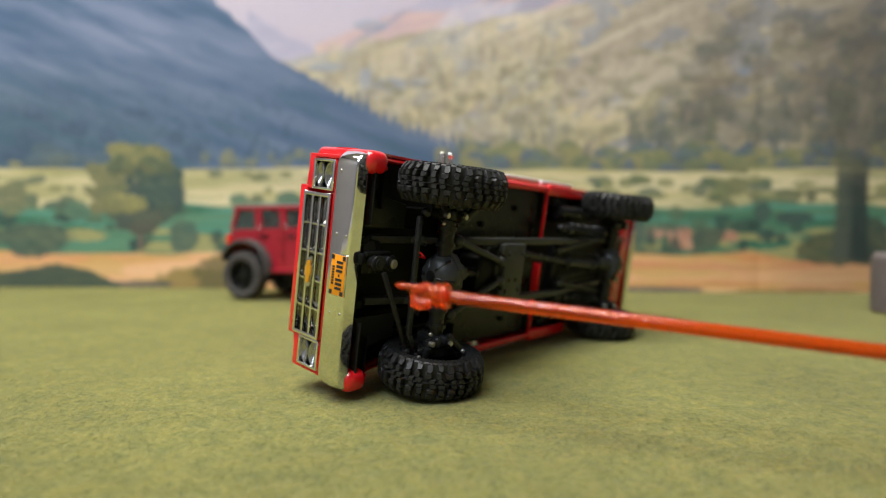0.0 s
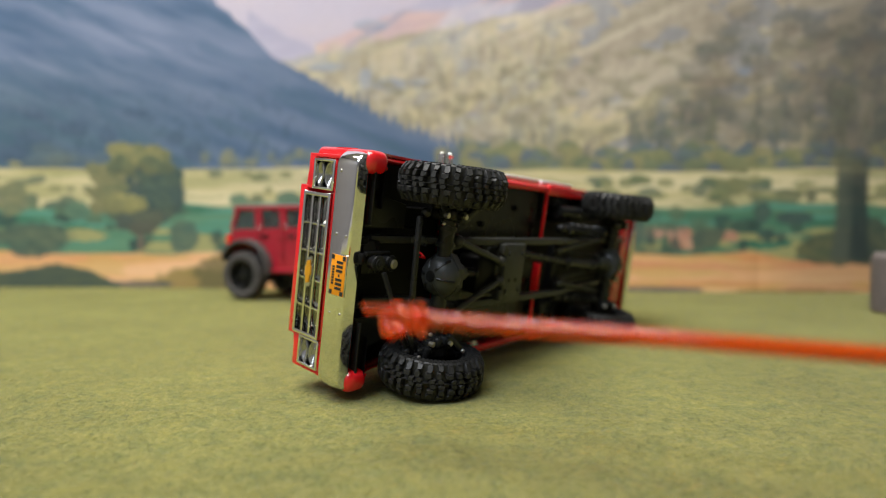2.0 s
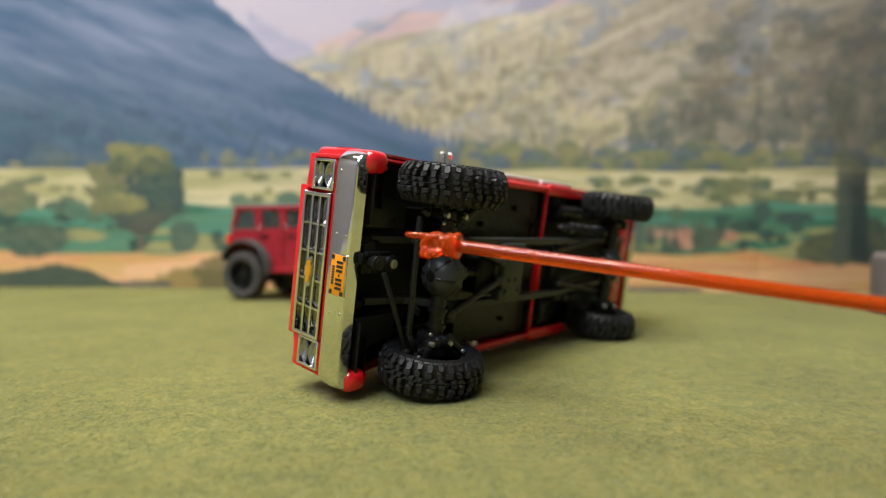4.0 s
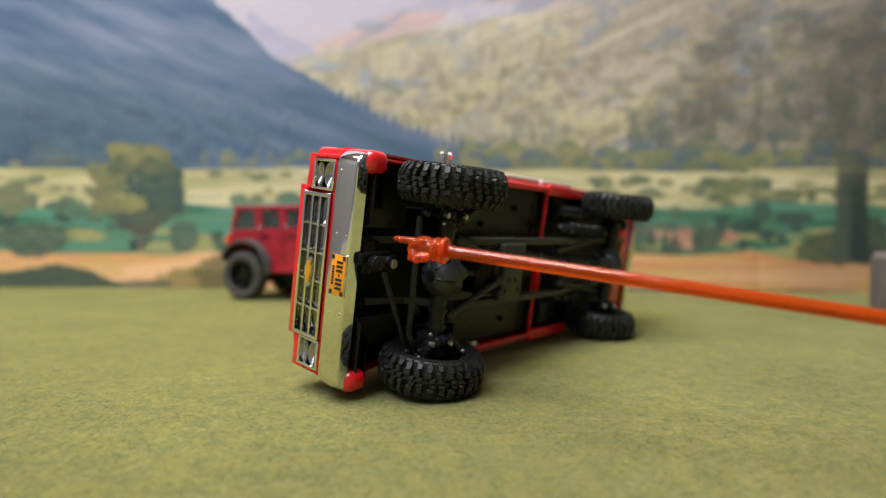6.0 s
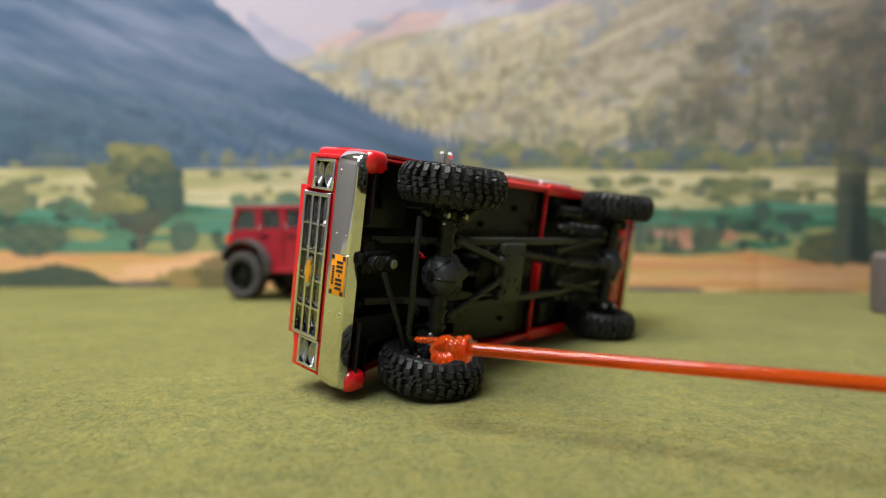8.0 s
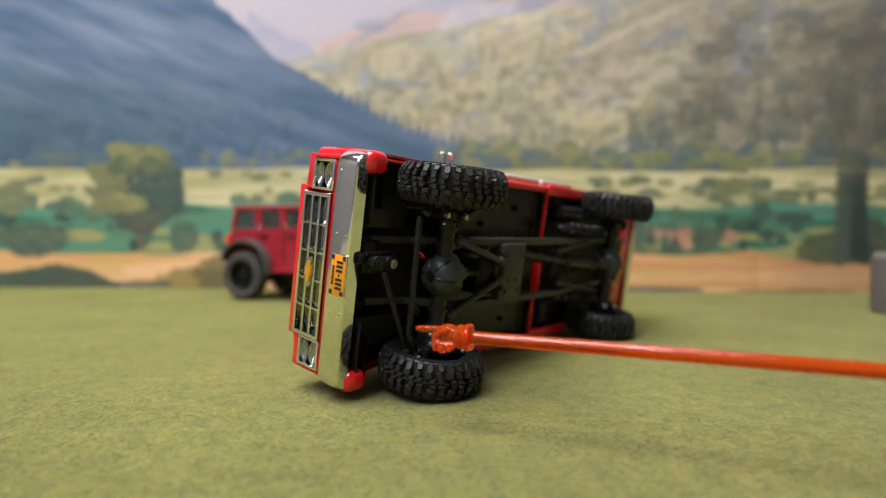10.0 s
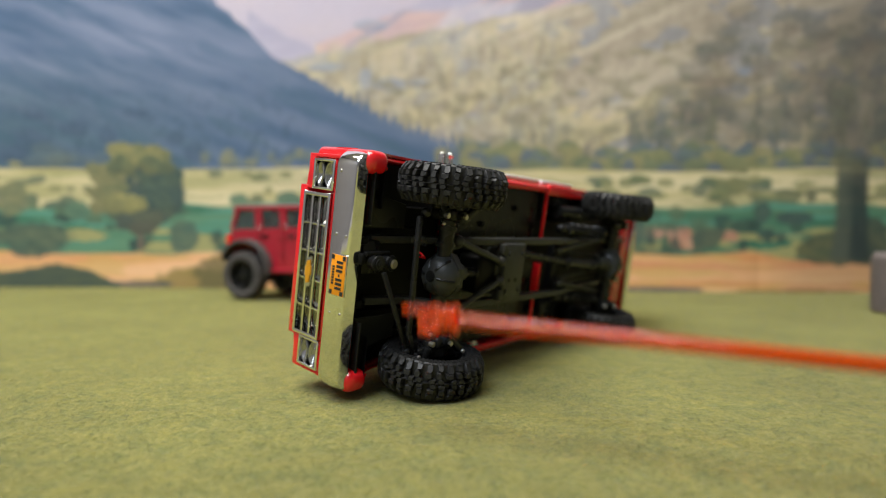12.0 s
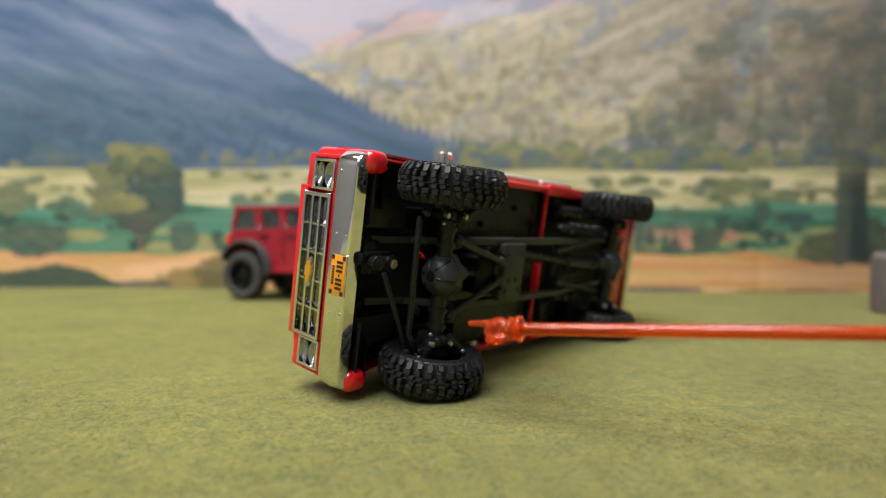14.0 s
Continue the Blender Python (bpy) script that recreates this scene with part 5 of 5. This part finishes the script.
    for nm, x in (("rear_bumper", -0.041), ("front_bumper", 0.199)):
        bm = bmesh.new()
        box(bm, (x, 0, 0.057), (0.012, 0.088, 0.011), 0.0025, seg=3)
        part(nm, bm, PLASTIC, roader)
    bm = bmesh.new()
    for s in (1, -1):
        box(bm, (0.077, s * 0.018, 0.037), (0.225, 0.006, 0.010), 0.001)
    box(bm, (0.077, 0, 0.036), (0.06, 0.05, 0.012), 0.002)
    rod(bm, (0, -0.04, R), (0, 0.04, R), 0.004)
    rod(bm, (wb, -0.04, R), (wb, 0.04, R), 0.004)
    ball(bm, (0, 0, R), 0.012)
    ball(bm, (wb, 0, R), 0.012)
    part("chassis", bm, PLASTIC, roader)
    for k in range(7):
        bm = bmesh.new()
        box(bm, (0.1905, -0.015 + 0.005 * k, 0.080), (0.002, 0.0026, 0.016), 0.0006)
        part("grille_slot", bm, PLASTIC, roader)


# ---------------------------------------------------------------- woven canister
def weave_material():
    m = material("grey_woven_cover", (0.17, 0.145, 0.14, 1), 0.85, vary=0.2, scale=260)
    return m


def build_canister():
    bm = bmesh.new()
    r, h = 0.036, 0.0715
    prof = [(0.0, 0.0), (r * 0.97, 0.0), (r, 0.002), (r, h - 0.008), (r * 0.975, h - 0.003), (r * 0.90, h), (0.0, h + 0.001)]
    lathe(bm, prof, 48, Matrix.Rotation(math.pi / 2, 4, "X"))
    can = thing("canister", bm, weave_material(), "grey-brown canister in a woven brick-like cover", "canister", m=pose(0.5515, 0.640, 0, 0, 0, 0))
    rows, cols = 22, 64
    bm = bmesh.new()
    for j in range(rows):
        for i in range(cols):
            a = 2 * math.pi * (i + 0.5 * (j % 2)) / cols
            box(bm, (r * math.cos(a), r * math.sin(a), 0.003 + (j + 0.5) * (h - 0.010) / rows), (0.0016, 2 * math.pi * r / cols * 0.8, (h - 0.010) / rows * 0.72), 0, Matrix.Rotation(a, 4, "Z"))
    tagged(part("weave", bm, weave_material(), can), kind="stuff")


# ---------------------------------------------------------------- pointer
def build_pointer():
    """A stick that ends in a knuckled fist with one thin pointing finger. It points along -x; its origin is the fist's
    middle.
    """
    pointer = thing("pointer_stick", None, None, "translucent orange plastic pointer stick ending in a pointing fist", "pointer")
    bm = bmesh.new()
    prof = [(0.0, 0.0), (0.0026, 0.0), (0.0028, 0.006), (0.0028, 0.20), (0.0029, 0.42), (0.0026, 0.424), (0.0, 0.424)]
    lathe(bm, prof, 26, Matrix.Translation((0.006, 0, 0)) @ Matrix.Rotation(-math.pi / 2, 4, "Z"))
    part("shaft", bm, ORANGE, pointer, smooth=30)
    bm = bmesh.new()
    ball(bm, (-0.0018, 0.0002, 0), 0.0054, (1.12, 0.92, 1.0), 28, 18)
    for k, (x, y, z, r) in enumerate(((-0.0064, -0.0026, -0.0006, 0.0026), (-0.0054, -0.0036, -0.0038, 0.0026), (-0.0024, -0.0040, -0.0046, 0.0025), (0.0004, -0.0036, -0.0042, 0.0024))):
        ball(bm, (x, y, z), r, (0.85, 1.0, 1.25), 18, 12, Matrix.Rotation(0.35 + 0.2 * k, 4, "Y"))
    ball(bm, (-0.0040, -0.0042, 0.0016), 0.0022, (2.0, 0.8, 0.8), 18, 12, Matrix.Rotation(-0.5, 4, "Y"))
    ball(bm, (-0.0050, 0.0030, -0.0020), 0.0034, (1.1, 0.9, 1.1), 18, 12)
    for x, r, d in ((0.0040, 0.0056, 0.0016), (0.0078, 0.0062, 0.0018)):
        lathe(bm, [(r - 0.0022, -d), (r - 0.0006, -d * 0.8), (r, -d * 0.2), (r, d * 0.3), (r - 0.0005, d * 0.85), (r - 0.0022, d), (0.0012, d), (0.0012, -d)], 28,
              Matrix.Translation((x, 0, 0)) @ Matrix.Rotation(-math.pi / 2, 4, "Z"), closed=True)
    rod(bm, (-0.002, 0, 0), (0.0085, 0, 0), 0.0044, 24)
    fist = part("fist", bm, ORANGE, pointer, smooth=60)
    fuse = fist.modifiers.new("fuse", "REMESH")
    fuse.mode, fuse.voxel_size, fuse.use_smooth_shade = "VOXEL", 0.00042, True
    bm = bmesh.new()
    rod(bm, (-0.004, 0.0004, 0.0022), (-0.0160, 0.0004, 0.0022), 0.0019, 18, 0.0014)
    ball(bm, (-0.0160, 0.0004, 0.0022), 0.0014, (1.5, 1, 1), 16, 10)
    part("finger", bm, ORANGE, pointer)
    return pointer


build_room()
build_lamp_frame(-0.48, -0.02, 1.4, 1.0)
# Frame round the added fill lamp.
build_lamp_frame(-0.95, -1.05, 1.2, 0.7)
build_mat()
build_fibres()
build_backdrop()
build_truck()
build_off_roader()
build_canister()
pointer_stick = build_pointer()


def motions():
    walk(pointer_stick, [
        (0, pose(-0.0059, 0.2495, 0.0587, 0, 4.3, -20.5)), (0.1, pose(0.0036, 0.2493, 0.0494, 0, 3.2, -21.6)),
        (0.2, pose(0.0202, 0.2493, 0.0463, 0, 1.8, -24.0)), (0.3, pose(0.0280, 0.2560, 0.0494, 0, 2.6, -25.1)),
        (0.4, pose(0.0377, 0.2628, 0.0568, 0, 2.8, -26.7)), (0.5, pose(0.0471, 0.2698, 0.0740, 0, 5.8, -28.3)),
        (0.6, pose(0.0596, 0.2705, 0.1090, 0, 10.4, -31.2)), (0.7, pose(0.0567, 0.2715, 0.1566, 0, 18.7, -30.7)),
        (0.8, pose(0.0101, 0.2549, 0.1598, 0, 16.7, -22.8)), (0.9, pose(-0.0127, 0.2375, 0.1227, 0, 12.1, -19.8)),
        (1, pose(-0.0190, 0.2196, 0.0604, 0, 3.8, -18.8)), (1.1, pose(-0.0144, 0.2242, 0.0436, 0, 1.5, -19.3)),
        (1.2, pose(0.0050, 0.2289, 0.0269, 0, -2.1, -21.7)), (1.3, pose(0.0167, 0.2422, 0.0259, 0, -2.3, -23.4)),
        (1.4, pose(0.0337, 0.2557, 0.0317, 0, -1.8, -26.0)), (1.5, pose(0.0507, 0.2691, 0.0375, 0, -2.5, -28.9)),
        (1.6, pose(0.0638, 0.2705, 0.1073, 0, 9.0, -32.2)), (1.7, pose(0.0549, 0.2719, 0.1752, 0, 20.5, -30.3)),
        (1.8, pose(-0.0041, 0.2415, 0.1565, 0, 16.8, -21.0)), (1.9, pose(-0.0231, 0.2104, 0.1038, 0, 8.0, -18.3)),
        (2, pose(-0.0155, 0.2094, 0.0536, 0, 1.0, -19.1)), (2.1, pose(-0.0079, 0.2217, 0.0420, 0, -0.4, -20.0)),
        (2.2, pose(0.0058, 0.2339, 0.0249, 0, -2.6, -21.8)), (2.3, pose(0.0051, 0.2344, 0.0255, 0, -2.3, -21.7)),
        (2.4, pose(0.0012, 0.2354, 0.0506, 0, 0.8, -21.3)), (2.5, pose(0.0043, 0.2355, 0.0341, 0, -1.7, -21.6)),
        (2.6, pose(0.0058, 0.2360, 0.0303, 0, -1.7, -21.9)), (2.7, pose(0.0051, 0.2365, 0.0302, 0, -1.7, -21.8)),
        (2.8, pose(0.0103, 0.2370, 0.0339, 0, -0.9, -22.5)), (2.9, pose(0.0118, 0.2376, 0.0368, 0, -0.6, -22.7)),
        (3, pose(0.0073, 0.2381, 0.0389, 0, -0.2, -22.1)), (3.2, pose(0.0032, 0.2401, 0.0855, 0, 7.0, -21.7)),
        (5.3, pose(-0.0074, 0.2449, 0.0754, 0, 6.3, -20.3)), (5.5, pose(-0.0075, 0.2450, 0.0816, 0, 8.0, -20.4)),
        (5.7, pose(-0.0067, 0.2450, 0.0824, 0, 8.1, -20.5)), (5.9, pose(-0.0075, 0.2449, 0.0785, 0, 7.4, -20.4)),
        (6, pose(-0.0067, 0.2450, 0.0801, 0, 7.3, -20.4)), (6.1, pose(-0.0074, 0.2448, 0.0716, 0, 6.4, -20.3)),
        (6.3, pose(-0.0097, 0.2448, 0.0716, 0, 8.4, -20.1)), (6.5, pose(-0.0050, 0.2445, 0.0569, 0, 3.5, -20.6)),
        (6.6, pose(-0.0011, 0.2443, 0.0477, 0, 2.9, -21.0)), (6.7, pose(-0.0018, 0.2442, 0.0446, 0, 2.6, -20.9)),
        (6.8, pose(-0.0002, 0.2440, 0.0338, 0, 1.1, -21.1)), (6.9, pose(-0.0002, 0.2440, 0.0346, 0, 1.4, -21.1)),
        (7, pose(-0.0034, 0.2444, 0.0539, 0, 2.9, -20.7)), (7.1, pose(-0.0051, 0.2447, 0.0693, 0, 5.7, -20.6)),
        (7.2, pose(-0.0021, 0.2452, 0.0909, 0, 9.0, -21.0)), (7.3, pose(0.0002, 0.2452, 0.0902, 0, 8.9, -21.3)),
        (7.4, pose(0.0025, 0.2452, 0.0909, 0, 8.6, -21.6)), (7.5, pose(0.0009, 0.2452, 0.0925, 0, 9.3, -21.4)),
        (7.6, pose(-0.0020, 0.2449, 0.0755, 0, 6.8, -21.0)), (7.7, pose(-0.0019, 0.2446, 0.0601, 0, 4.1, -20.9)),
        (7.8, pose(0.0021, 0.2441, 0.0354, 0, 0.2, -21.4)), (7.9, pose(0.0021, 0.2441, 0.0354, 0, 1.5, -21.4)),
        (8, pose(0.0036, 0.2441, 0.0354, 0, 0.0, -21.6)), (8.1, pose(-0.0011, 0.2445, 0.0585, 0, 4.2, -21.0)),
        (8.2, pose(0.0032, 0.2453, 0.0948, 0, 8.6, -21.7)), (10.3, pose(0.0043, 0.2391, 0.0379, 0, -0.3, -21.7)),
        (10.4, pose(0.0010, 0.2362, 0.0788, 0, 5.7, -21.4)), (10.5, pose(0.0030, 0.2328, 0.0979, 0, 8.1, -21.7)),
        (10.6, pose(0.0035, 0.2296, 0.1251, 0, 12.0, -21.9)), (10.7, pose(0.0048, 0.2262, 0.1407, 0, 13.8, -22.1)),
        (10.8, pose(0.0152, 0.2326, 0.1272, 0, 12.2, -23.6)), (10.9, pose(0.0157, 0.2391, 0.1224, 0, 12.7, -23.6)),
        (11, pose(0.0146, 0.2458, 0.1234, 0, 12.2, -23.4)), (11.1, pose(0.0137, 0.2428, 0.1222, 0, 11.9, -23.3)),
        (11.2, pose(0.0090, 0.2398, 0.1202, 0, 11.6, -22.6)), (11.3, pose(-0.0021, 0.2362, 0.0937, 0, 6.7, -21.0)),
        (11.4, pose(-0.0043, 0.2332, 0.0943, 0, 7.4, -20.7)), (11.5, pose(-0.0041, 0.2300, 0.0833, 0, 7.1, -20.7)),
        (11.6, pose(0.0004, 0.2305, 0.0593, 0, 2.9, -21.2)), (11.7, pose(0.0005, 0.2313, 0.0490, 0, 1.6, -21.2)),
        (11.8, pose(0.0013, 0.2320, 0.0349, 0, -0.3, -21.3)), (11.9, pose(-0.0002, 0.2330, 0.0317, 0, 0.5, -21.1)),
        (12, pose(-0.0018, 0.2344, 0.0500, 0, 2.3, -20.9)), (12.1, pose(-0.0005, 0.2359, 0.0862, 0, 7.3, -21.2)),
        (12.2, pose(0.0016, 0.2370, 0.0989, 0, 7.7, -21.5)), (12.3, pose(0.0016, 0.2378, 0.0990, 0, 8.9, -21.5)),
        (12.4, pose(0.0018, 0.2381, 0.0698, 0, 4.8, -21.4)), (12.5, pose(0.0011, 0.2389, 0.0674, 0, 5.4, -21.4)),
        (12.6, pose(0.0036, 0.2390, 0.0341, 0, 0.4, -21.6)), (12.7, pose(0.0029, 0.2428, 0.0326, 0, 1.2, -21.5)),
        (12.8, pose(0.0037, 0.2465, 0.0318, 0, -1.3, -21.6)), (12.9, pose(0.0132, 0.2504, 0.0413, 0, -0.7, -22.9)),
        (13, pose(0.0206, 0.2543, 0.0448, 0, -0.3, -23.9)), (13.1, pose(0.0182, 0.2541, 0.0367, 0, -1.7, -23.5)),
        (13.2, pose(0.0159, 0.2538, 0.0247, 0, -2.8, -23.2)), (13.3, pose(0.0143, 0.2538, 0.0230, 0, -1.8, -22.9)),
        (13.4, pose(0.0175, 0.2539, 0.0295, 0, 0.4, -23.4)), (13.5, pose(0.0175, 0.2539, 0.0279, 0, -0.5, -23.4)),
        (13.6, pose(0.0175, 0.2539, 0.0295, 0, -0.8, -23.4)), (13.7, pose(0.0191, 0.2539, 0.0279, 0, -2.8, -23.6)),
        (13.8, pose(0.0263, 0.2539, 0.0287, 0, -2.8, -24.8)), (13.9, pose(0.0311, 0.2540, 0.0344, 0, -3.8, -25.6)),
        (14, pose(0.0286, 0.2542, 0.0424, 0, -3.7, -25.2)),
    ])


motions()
